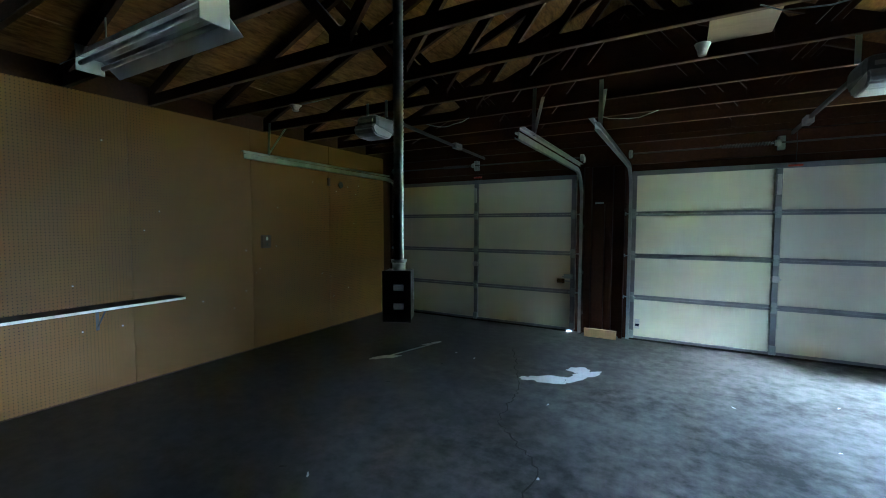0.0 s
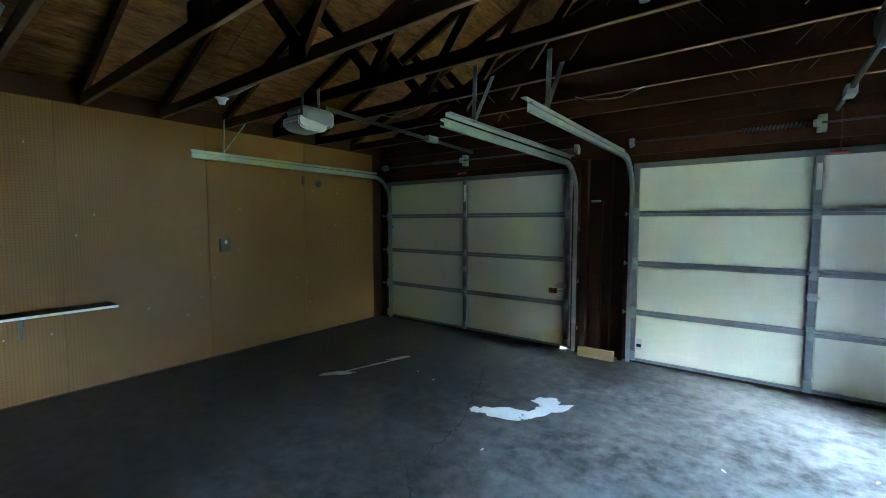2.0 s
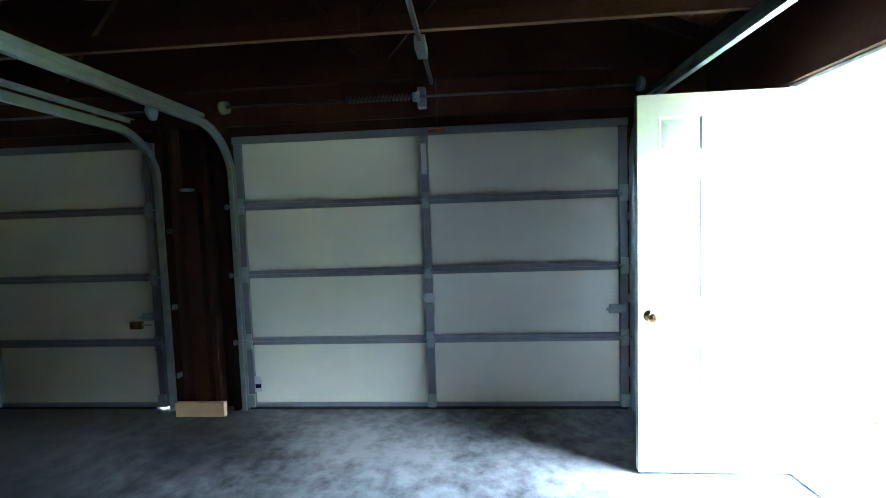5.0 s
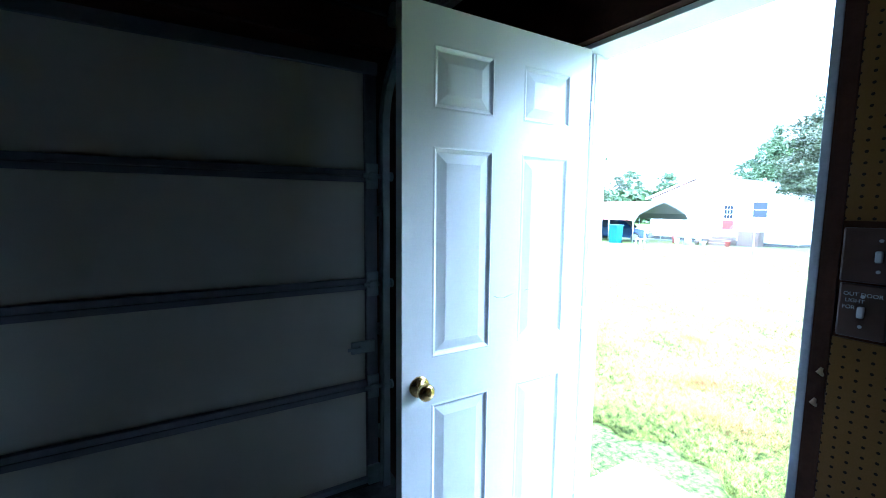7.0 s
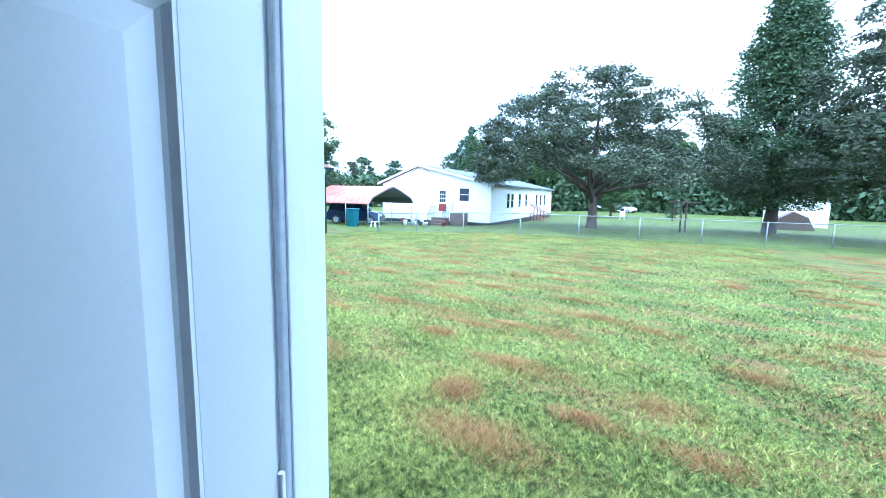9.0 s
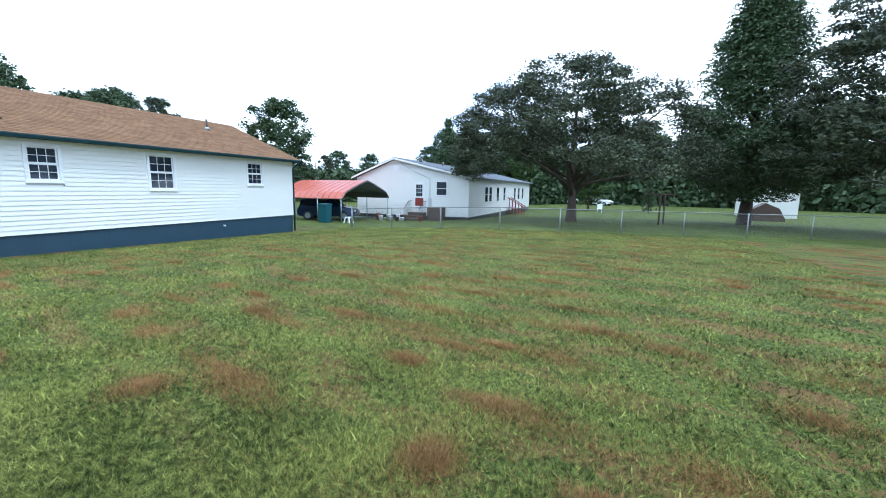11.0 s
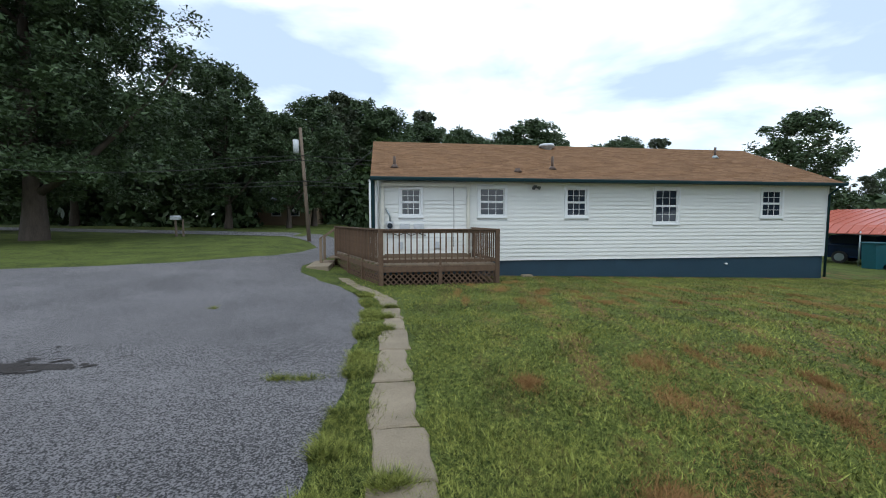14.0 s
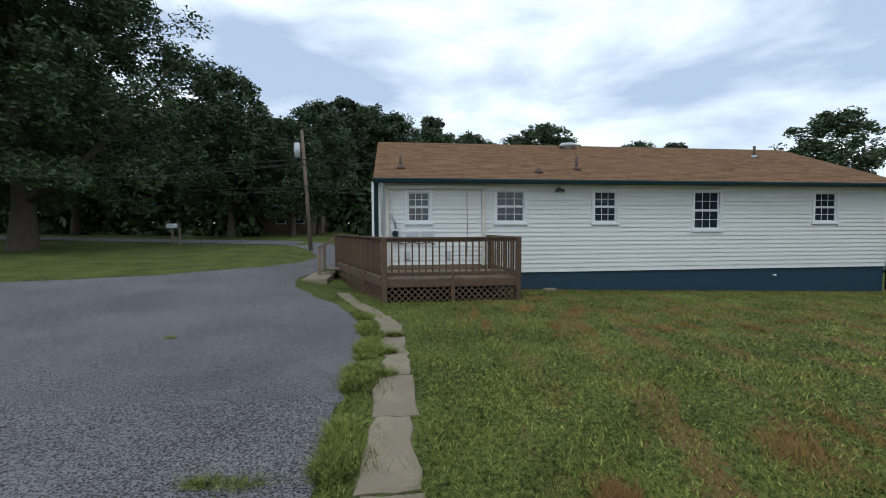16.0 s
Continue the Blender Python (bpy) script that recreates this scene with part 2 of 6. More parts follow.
CRACKDARK = surface("crack_shadow", (0.012, 0.012, 0.012), (0.03, 0.03, 0.03), 9, 0.9, bump=0)
RED = surface("red_plastic", (0.4, 0.03, 0.02), (0.55, 0.06, 0.03), 9, 0.4, bump=0)
SIDING = surface("white_vinyl_siding", (0.68, 0.68, 0.64), (0.78, 0.78, 0.75), 0.8, 0.5, bump=0.06, fine=50, stretch=(1, 1, 3), spread=0.35)
TRIMWHITE = surface("white_trim", (0.72, 0.73, 0.73), (0.82, 0.83, 0.83), 4, 0.45, bump=0.03)
NAVY = surface("navy_block_paint", (0.012, 0.035, 0.06), (0.022, 0.058, 0.09), 2, 0.6, bump=0.3, fine=30)
TEALFASCIA = surface("dark_teal_gutter", (0.007, 0.026, 0.031), (0.013, 0.04, 0.046), 4, 0.65, bump=0.02, spec=0.2)
SHINGLE = surface("brown_shingles", (0.14, 0.078, 0.042), (0.25, 0.145, 0.08), 9, 0.95, bump=0.6, fine=50, each=0.17, island=True, spec=0.1)
GREYSHINGLE = surface("grey_shingles", (0.09, 0.10, 0.12), (0.17, 0.18, 0.2), 5, 0.95, bump=0.4, fine=60, spec=0.1)
DECK = surface("weathered_deck_timber", (0.125, 0.088, 0.056), (0.27, 0.20, 0.135), 6, 0.85, bump=0.3, fine=40, stretch=(2, 2, 2), each=0.2)
DECKDARK = surface("stained_deck_timber", (0.066, 0.037, 0.021), (0.165, 0.102, 0.062), 6, 0.8, bump=0.3, fine=40, each=0.15)
GLASSDARK = glass_surface("window_glass", (0.02, 0.028, 0.042))
CREAM = surface("cream_trim", (0.56, 0.54, 0.46), (0.68, 0.66, 0.58), 5, 0.6, bump=0.1)
BARK = surface("bark", (0.035, 0.026, 0.02), (0.10, 0.078, 0.06), 6, 0.95, bump=0.9, fine=18, stretch=(1, 1, 0.3))
LEAFA = surface("leaf_olive", (0.028, 0.038, 0.020), (0.078, 0.094, 0.050), 1.2, 0.6, bump=0, each=0.35, island=True, spec=0.3)
LEAFB = surface("leaf_deep", (0.026, 0.048, 0.021), (0.086, 0.126, 0.052), 1.2, 0.55, bump=0, each=0.35, island=True, spec=0.3)
LEAFC = surface("leaf_fresh", (0.028, 0.055, 0.014), (0.075, 0.12, 0.03), 1.2, 0.6, bump=0, each=0.35, island=True, spec=0.3)
LAWN = grass_surface()
BLADE = surface("grass_blades", (0.044, 0.066, 0.013), (0.295, 0.315, 0.078), 0.8, 0.8, bump=0, fine=22, spread=0.08, w1=0.34, w2=0.72, each=0.5, island=True, spec=0.2)
STRAW = surface("dry_clippings", (0.135, 0.070, 0.027), (0.42, 0.245, 0.105), 1.5, 0.9, bump=0, each=0.3, island=True, spec=0.1)
REDROOF = surface("red_metal_sheet", (0.42, 0.10, 0.06), (0.54, 0.155, 0.105), 0.7, 0.32, 0.1, bump=0.02, fine=30)
CARBLUE = surface("blue_car_paint", (0.006, 0.016, 0.05), (0.012, 0.03, 0.085), 3, 0.2, 0.3, bump=0)
CARWHITE = surface("white_car_paint", (0.65, 0.65, 0.65), (0.78, 0.78, 0.78), 3, 0.25, bump=0)
RUBBER = surface("tyre_rubber", (0.015, 0.015, 0.015), (0.03, 0.03, 0.03), 12, 0.85, bump=0.1)
TEALBIN = surface("teal_bin_plastic", (0.008, 0.07, 0.09), (0.015, 0.10, 0.125), 6, 0.5, bump=0.03)
REDWOOD = surface("red_painted_wood", (0.16, 0.02, 0.015), (0.25, 0.04, 0.03), 6, 0.6, bump=0.1)
BROWNMETAL = surface("brown_metal", (0.07, 0.045, 0.035), (0.12, 0.08, 0.06), 6, 0.6, 0.1, bump=0.05)
POLEWOOD = surface("weathered_pole", (0.10, 0.075, 0.055), (0.2, 0.15, 0.11), 4, 0.9, bump=0.4, fine=30, stretch=(1, 1, 0.2))
WIRE = surface("wire_black", (0.012, 0.012, 0.012), (0.03, 0.03, 0.03), 6, 0.6, bump=0)
GALVFENCE = surface("fence_steel", (0.17, 0.18, 0.18), (0.30, 0.32, 0.32), 8, 0.5, 0.6, bump=0.03)


# ---- mesh helpers ----
def bx(bm, x0, x1, y0, y1, z0, z1, bevel=0.0, m=None):
    mt = Matrix.Translation(((x0 + x1) / 2, (y0 + y1) / 2, (z0 + z1) / 2)) @ Matrix.Diagonal((x1 - x0, y1 - y0, z1 - z0, 1))
    vs = bmesh.ops.create_cube(bm, size=1, matrix=(m @ mt) if m else mt)["verts"]
    if bevel:
        bmesh.ops.bevel(bm, geom=list({e for v in vs for e in v.link_edges}), offset=bevel, segments=2, affect="EDGES", profile=0.5)
    return bm


def tube(bm, pts, radii, n=8, cap=True):
    pts = [Vector(p) for p in pts]
    radii = radii if isinstance(radii, (list, tuple)) else [radii] * len(pts)
    rings = []
    for i, p in enumerate(pts):
        d = (pts[min(i + 1, len(pts) - 1)] - pts[max(i - 1, 0)]).normalized()
        a = d.orthogonal().normalized() if i == 0 else (rings_a - d * rings_a.dot(d)).normalized()
        rings_a = a
        b = d.cross(a)
        rings.append([bm.verts.new(p + (a * math.cos(2 * math.pi * k / n) + b * math.sin(2 * math.pi * k / n)) * radii[i]) for k in range(n)])
    for r0, r1 in zip(rings, rings[1:]):
        for k in range(n):
            bm.faces.new((r0[k], r0[(k + 1) % n], r1[(k + 1) % n], r1[k])).smooth = True
    if cap:
        bm.faces.new(rings[0][::-1]), bm.faces.new(rings[-1])
    return bm


def beam(bm, p0, p1, wide, deep, up=(0, 0, 1)):
    """A squared timber from p0 to p1: wide across, deep along up."""
    p0, p1 = Vector(p0), Vector(p1)
    d = (p1 - p0).normalized()
    side = d.cross(Vector(up)).normalized()
    top = side.cross(d).normalized()
    m = Matrix((side, d, top)).transposed().to_4x4()
    m.translation = (p0 + p1) / 2
    h = (p1 - p0).length / 2
    return bx(bm, -wide / 2, wide / 2, -h, h, -deep / 2, deep / 2, 0, m)


def prism(bm, outline, axis, a0, a1):
    """A flat outline of (u, v) pulled along an axis from a0 to a1."""
    def place(u, v, a):
        return {"x": (a, u, v), "y": (u, a, v), "z": (u, v, a)}[axis]
    lo = [bm.verts.new(place(u, v, a0)) for u, v in outline]
    hi = [bm.verts.new(place(u, v, a1)) for u, v in outline]
    bm.faces.new(lo), bm.faces.new(hi[::-1])
    for i in range(len(outline)):
        j = (i + 1) % len(outline)
        bm.faces.new((lo[j], lo[i], hi[i], hi[j]))
    bmesh.ops.recalc_face_normals(bm, faces=bm.faces[:])
    return bm


def disc(bm, c, axis, r, depth, n=16, r2=None):
    v = {"x": Vector((1, 0, 0)), "y": Vector((0, 1, 0)), "z": Vector((0, 0, 1))}[axis]
    c = Vector(c)
    return tube(bm, [c, c + v * depth], [r, r if r2 is None else r2], n)


def holed(bm, axis, a0, a1, u0, u1, v0, v1, holes):
    """A wall slab with openings right through it; holes are (u0, u1, v0, v1)."""
    us = sorted({u0, u1, *[min(max(h[k], u0), u1) for h in holes for k in (0, 1)]})
    vs = sorted({v0, v1, *[min(max(h[k], v0), v1) for h in holes for k in (2, 3)]})
    for ua, ub in zip(us, us[1:]):
        for va, vb in zip(vs, vs[1:]):
            uc, vc = (ua + ub) / 2, (va + vb) / 2
            if any(h[0] < uc < h[1] and h[2] < vc < h[3] for h in holes):
                continue
            bx(bm, *((a0, a1, ua, ub) if axis == "x" else (ua, ub, a0, a1)), va, vb)
    bmesh.ops.remove_doubles(bm, verts=bm.verts[:], dist=1e-5)
    return bm


def part(name, bm, material, parent=None, label=""):
    me = bpy.data.meshes.new(name)
    bm.to_mesh(me)
    bm.free()
    me.materials.append(material)
    ob = new(name, me)
    ob.parent = parent
    return tagged(ob, label)


def same_part(name, ob, parent, place):
    """Another piece on the same mesh."""
    o = new(name, ob.data)
    o.parent = parent
    o.matrix_basis = place
    return o


def thing(name, at, label, category, group="", turn=0.0):
    ob = new(name)
    ob.empty_display_size = 0.1
    ob.matrix_basis = pose(*at, 0, 0, turn)
    return tagged(ob, label, category, group)


def setting(name, bm, material, parent=None):
    return tagged(part(name, bm, material, parent), kind="structure")


def B():
    return bmesh.new()


def cloud(name, verts, faces, material, parent=None):
    """One mesh from computed arrays, for foliage and grass."""
    me = bpy.data.meshes.new(name)
    me.from_pydata(verts, [], faces)
    me.materials.append(material)
    ob = new(name, me)
    ob.parent = parent
    return ob


def ease(a, b, v):
    k = min(1.0, max(0.0, (v - a) / (b - a)))
    return k * k * (3 - 2 * k)


def lie(x, y):
    """The height of the ground outdoors."""
    s = ease(-1, 4, x)
    return (-0.08 - 0.027 * min(40, max(0, x - 8)) - 0.05 * s * min(8, max(0, y - 12.2)) + 0.022 * (1 - s) * min(40, max(0, y - 14)))


# ---- the garage ----
WEST, EAST, SOUTH, NORTH, PLATE = -3.94, 3.27, -0.45, 6.88, 2.54
MIDX = (WEST + EAST) / 2
RIDGE = 4.12
DOOR_Y0, DOOR_Y1, DOOR_TOP = 5.285, 6.075, 2.075

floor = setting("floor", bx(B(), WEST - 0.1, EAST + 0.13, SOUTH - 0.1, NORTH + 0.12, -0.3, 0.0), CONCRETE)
wall_west = setting("wall_west", bx(B(), WEST - 0.14, WEST - 0.01, SOUTH - 0.1, NORTH + 0.12, 0, PLATE + 0.165), TIMBER)
wall_east = setting("wall_east", holed(B(), "x", EAST, EAST + 0.12, SOUTH - 0.1, NORTH + 0.12, 0, PLATE, [(DOOR_Y0, DOOR_Y1, -1, DOOR_TOP)]), TIMBER)
setting("wall_east_top", bx(B(), EAST + 0.01, EAST + 0.12, SOUTH - 0.1, NORTH + 0.12, PLATE + 0.002, PLATE + 0.175), TIMBER)
wall_south = setting("wall_south", bx(B(), WEST - 0.01, EAST, SOUTH - 0.1, SOUTH, 0, PLATE), TIMBER)
D1 = (-3.80, -0.88)
D2 = (-0.20, 2.70)
wall_north = setting("wall_north", holed(B(), "y", NORTH, NORTH + 0.12, WEST - 0.01, EAST, 0, PLATE, [(D1[0] + 0.05, D1[1] - 0.05, -1, 2.07), (D2[0] + 0.05, D2[1] - 0.05, -1, 2.07)]), TIMBER)
for nm, y0, y1 in (("wall_north_gable", NORTH, NORTH + 0.12), ("wall_south_gable", SOUTH - 0.1, SOUTH)):
    setting(nm, prism(B(), [(WEST - 0.008, PLATE + 0.003), (EAST + 0.008, PLATE + 0.003), (EAST + 0.008, PLATE + 0.172), (MIDX, RIDGE + 0.073), (WEST - 0.008, PLATE + 0.172)], "y", y0, y1), TIMBER)
# white siding on the outside of the walls
setting("trim_east_siding", holed(B(), "x", EAST + 0.124, EAST + 0.145, SOUTH - 0.1, NORTH + 0.12, 0, PLATE, [(DOOR_Y0 - 0.09, DOOR_Y1 + 0.09, -1, DOOR_TOP + 0.09)]), SIDING)
setting("trim_north_siding", holed(B(), "y", NORTH + 0.124, NORTH + 0.14, WEST - 0.14, EAST + 0.12, 0, PLATE, [(D1[0] + 0.05, D1[1] - 0.05, -1, 2.07), (D2[0] + 0.05, D2[1] - 0.05, -1, 2.07)]), SIDING)

# plywood roof deck on the trusses, sheet by sheet, and the shingled roof over it
slope = math.atan2(RIDGE - PLATE - 0.1, MIDX - WEST)
bm = B()
for side in (-1, 1):
    for row in range(4):
        for col in range(4):
            u0, u1 = 0.01 + row * 1.16, min(4.45, (row + 1) * 1.16)
            y0 = SOUTH - 0.4 + (col - (0.5 if row % 2 else 0)) * 2.44
            y1 = min(y0 + 2.435, NORTH + 0.4)
            y0 = max(y0, SOUTH - 0.4)
            if y1 <= y0 + 0.05:
                continue
            m = Matrix.Translation((MIDX, 0, RIDGE + 0.075)) @ Matrix.Rotation(side * slope, 4, "Y")
            bx(bm, *((u0, u1) if side > 0 else (-u1, -u0)), y0, y1, 0, 0.013, 0, m)
setting("ceiling", bm, PLY)
bm = B()
for side in (-1, 1):
    m = Matrix.Translation((MIDX, 0, RIDGE + 0.095)) @ Matrix.Rotation(side * slope, 4, "Y")
    bx(bm, *((-0.01, 4.5) if side > 0 else (-4.5, 0.01)), SOUTH - 0.45, NORTH + 0.45, 0, 0.03, 0, m)
setting("roof", bm, SHINGLE)


def truss():
    t = thing("roof_truss", (0, 0, 0), "dark stained timber roof truss with W webs under plywood", "roof truss", "garage roof trusses")
    zc = PLATE + 0.045

    def on_top(x):
        return PLATE + 0.1 + (RIDGE - PLATE - 0.1) * (1 - abs(x - MIDX) / (MIDX - WEST)) - 0.0
    part("bottom_chord", beam(B(), (WEST - 0.02, 0, zc), (EAST + 0.02, 0, zc), 0.038, 0.089), TIMBER, t)
    # Added strip: light bounced off the floor, painted as paler timber.
    part("bare_edge", beam(B(), (WEST + 0.02, 0, zc - 0.0465), (EAST - 0.02, 0, zc - 0.0465), 0.03, 0.003), LITEDGE, t, "thin paler strip for the floor-lit underside of the chord")
    for s, edge in ((-1, WEST - 0.25), (1, EAST + 0.25)):
        part("top_chord", beam(B(), (edge, 0, on_top(edge)), (MIDX, 0, RIDGE), 0.038, 0.089), TIMBER, t)
        a, b = MIDX + s * 1.22, MIDX + s * 1.9
        part("web", beam(B(), (a, 0.039, zc), (b, 0.039, on_top(b) - 0.02), 0.036, 0.085), TIMBER, t)
        part("web", beam(B(), (a, -0.039, zc), (MIDX + s * 0.03, -0.039, RIDGE - 0.05), 0.036, 0.085), TIMBER, t)
        part("gusset", bx(B(), a - 0.09, a + 0.09, -0.062, -0.058, zc - 0.04, zc + 0.1), TIMBER, t)
    return t


first = truss()
first.matrix_basis = pose(0, 0.11, 0)
for k in range(1, 12):
    copy_thing(first, pose(0, 0.11 + 0.61 * k, 0))

# front wall framing: plates, headers, studs and pier
header = setting("trim_header", bx(B(), WEST, EAST, NORTH - 0.04, NORTH - 0.002, 2.21, 2.47), TIMBER)
setting("trim_top_plate", bx(B(), WEST, EAST, NORTH - 0.09, NORTH - 0.002, 2.473, 2.537), TIMBER)
for x in (-0.80, -0.70, -0.44, -0.30):
    setting("trim_stud", bx(B(), x - 0.02, x + 0.02, NORTH - 0.09, NORTH - 0.002, 0.0, 2.205), TIMBER)
setting("trim_stud", bx(B(), -0.64, -0.52, NORTH - 0.075, NORTH - 0.002, 0.0, 1.72), TIMBER)
for x in (-3.91, -3.80, 2.82, 3.2):
    setting("trim_stud", bx(B(), x - 0.02, x + 0.02, NORTH - 0.09, NORTH - 0.002, 0.0, 2.205), TIMBER)
block = thing("timber_block", (-0.52, 6.70, 0), "short pale offcut of timber standing on the floor at the pier", "timber block")
part("board", bx(B(), -0.2, 0.19, -0.02, 0.02, 0, 0.11, 0.004), PALEWOOD, block)
bracket = thing("wall_hook", (-0.58, 6.78, 1.725), "small steel hook bar on the dark pier", "hook")
part("plate", bx(B(), -0.05, 0.05, -0.012, 0.022, 0, 0.022, 0.003), GALV, bracket)


def garage_door(name_x0, name_x1, leak):
    x0, x1 = name_x0, name_x1
    mid, wide = (x0 + x1) / 2, (x1 - x0)
    d = thing("garage_door", (mid, NORTH - 0.05, 0), "closed sectional garage door, cream panels in grey steel frames", "garage door", "garage doors")
    h, sec = wide / 2, 0.5225
    panel = rail = end = None
    for i in range(4):
        z = 0.025 + i * sec
        for s in (-1, 1):
            xa, xb = sorted((s * 0.035, s * (h - 0.05)))
            if panel is None:
                panel = part("panel", bx(B(), -(xb - xa) / 2, (xb - xa) / 2, -0.004, 0.03, 0, sec - 0.056, 0.004), PANEL, d)
                panel.matrix_basis = pose((xa + xb) / 2, 0, z + 0.028)
            else:
                same_part("panel", panel, d, pose((xa + xb) / 2, 0, z + 0.028))
        for zz in (z + 0.001, z + sec - 0.029):
            if rail is None:
                bm = bx(B(), -h, h, -0.026, 0.02, 0, 0.027, 0.003)
                rail = part("rail", bm, GREYSTEEL, d)
                rail.matrix_basis = pose(0, 0, zz)
            else:
                same_part("rail", rail, d, pose(0, 0, zz))
        for x in (-h + 0.027, 0, h - 0.027):
            w = 0.03 if x == 0 else 0.026
            if end is None:
                bm = bx(B(), -0.028, 0.028, -0.03, 0.018, 0, sec - 0.006, 0.003)
                for k in range(9):
                    disc(bm, (0, -0.034, 0.05 + k * 0.052), "y", 0.007, 0.006, 8)
                end = part("stile", bm, GREYSTEEL, d)
                end.matrix_basis = pose(x, -0.002, z + 0.002)
            else:
                same_part("stile", end, d, pose(x, -0.002, z + 0.002))
    hinge = None
    for i in range(1, 4):
        z = 0.025 + i * sec
        for x in (-h + 0.027, 0, h - 0.027):
            if hinge is None:
                bm = bx(B(), -0.03, 0.03, -0.045, -0.032, -0.06, 0.06, 0.003)
                tube(bm, [(-0.045, -0.052, 0), (0.045, -0.052, 0)], 0.011, 8)
                bx(bm, -0.022, 0.022, -0.062, -0.045, -0.018, 0.018, 0.004)
                hinge = part("hinge", bm, GALV, d)
                hinge.matrix_basis = pose(x, 0, z)
            else:
                same_part("hinge", hinge, d, pose(x, 0, z))
            if x:
                s = 1 if x > 0 else -1
                part("roller", disc(disc(B(), (x, -0.055, z), "x", 0.006, s * 0.10, 8), (x + s * 0.085, -0.055, z), "x", 0.022, s * 0.012, 14), GALV, d)
    part("outer_skin", bx(B(), -h, h, 0.0305, 0.042, 0.028, 0.03 + 4 * sec), PANEL, d)
    for x in (-h + 0.027, 0.0, h - 0.027):
        part("bracket", bx(B(), x - 0.032, x + 0.032, -0.05, -0.032, 0.03, 0.13, 0.004), GALV, d)
    part("bottom_seal", bx(B(), -h, h - (0.10 if leak else 0), -0.02, 0.03, 0.0, 0.027, 0.008), RUBBER, d)
    part("top_strut", bx(B(), -h, h, -0.055, -0.032, 0.02 + 4 * sec - 0.05, 0.025 + 4 * sec, 0.004), GREYSTEEL, d)
    part("lock", bx(bx(B(), -0.035, 0.035, -0.05, -0.032, 0.83, 0.9, 0.004), -0.05, 0.05, -0.06, -0.05, 0.855, 0.872, 0.003), PALEGREY, d)
    part("release_arm", bx(B(), -0.018, 0.018, -0.062, -0.034, 1.78, 2.0, 0.003), PALEGREY, d)
    part("strike", bx(bx(B(), h - 0.14, h - 0.02, -0.05, -0.034, 0.73, 0.79, 0.004), h - 0.16, h - 0.10, -0.06, -0.05, 0.75, 0.765, 0.002), GALV, d)
    return d


door_a = garage_door(D1[0], D1[1], True)
door_b = garage_door(D2[0], D2[1], False)
tag = thing("door_tag", (-0.10, 6.775, 0.19), "small white and blue hang tag on the door latch", "tag")
part("card", bx(B(), -0.028, 0.028, -0.002, 0.002, -0.03, 0.09), PALEGREY, tag)
part("print", bx(B(), -0.022, 0.022, -0.005, -0.0025, 0.0, 0.03), CARBLUE, tag)
latch = thing("door_latch", (-1.05, 6.775, 0.70), "yellow-brass spring latch on the garage door", "latch")
part("body", bx(B(), -0.05, 0.05, -0.03, 0.0, -0.03, 0.03, 0.006), BRASS, latch)
part("bolt", tube(B(), [(0.05, -0.015, 0), (0.12, -0.015, 0)], 0.008), GALV, latch)


def track(x, y_end, inward, z_flat=2.17):
    """Steel track of a sectional door: upright, bend and overhead run, with its hanger."""
    t = thing("door_track", (x, 0, 0), "galvanised steel overhead door track curving up to the rafters", "door track", "garage door tracks")
    yv, r = 6.775, 0.36
    line = [(0, yv, 0.02), (0, yv, z_flat - r)]
    line += [(0, yv - r + r * math.cos(a), z_flat - r + r * math.sin(a)) for a in [math.pi / 2 * k / 8 for k in range(1, 9)]]
    line += [(0, y_end, z_flat + 0.01)]
    bm = B()
    # channel section swept along the line: web and two lips
    for a, b in zip(line, line[1:]):
        d = (Vector(b) - Vector(a)).normalized()
        n = Vector((1, 0, 0)).cross(d)
        a2, b2 = Vector(a) - d * 0.004, Vector(b) + d * 0.004
        off = Vector((inward * 0.014, 0, 0))
        beam(bm, a2 - off, b2 - off, 0.003, 0.05, n)
        for s in (-1, 1):
            beam(bm, a2 + n * s * 0.025, b2 + n * s * 0.025, 0.034, 0.003, n)
            beam(bm, a2 + n * s * 0.019 + off * 1.2, b2 + n * s * 0.019 + off * 1.2, 0.002, 0.013, n)
    part("track", bm, GALV, t)
    # angle iron beside the overhead run
    part("angle_iron", bx(bx(B(), inward * -0.022 - 0.0015, inward * -0.022 + 0.0015, y_end + 0.0, yv - 0.25, z_flat + 0.045, z_flat + 0.07), *sorted((inward * -0.022, inward * -0.06)), y_end, yv - 0.25, z_flat + 0.068, z_flat + 0.072), GALV, t)
    hy = y_end + 0.32
    part("hanger", beam(B(), (inward * -0.03, hy, z_flat + 0.06), (inward * -0.03 - inward * 0.0, hy + 0.02, PLATE + 0.06), 0.032, 0.004, (0, 1, 0)), GALV, t)
    part("hanger", beam(B(), (inward * -0.036, hy, z_flat + 0.07), (inward * -0.036, hy + 0.25, PLATE + 0.05), 0.03, 0.004, (0, 0, 1)), GALV, t)
    for z in (0.25, 0.8, 1.4):
        part("wall_bracket", bx(B(), -0.02, 0.02, yv + 0.02, NORTH - 0.012, z, z + 0.05, 0.003), GALV, t)
    part("pulley", disc(disc(B(), (inward * -0.02, yv - 0.05, z_flat + 0.16), "x", 0.045, 0.02, 16), (inward * -0.02 - 0.01, yv - 0.05, z_flat + 0.16), "x", 0.012, 0.04, 8), GALV, t)
    return t


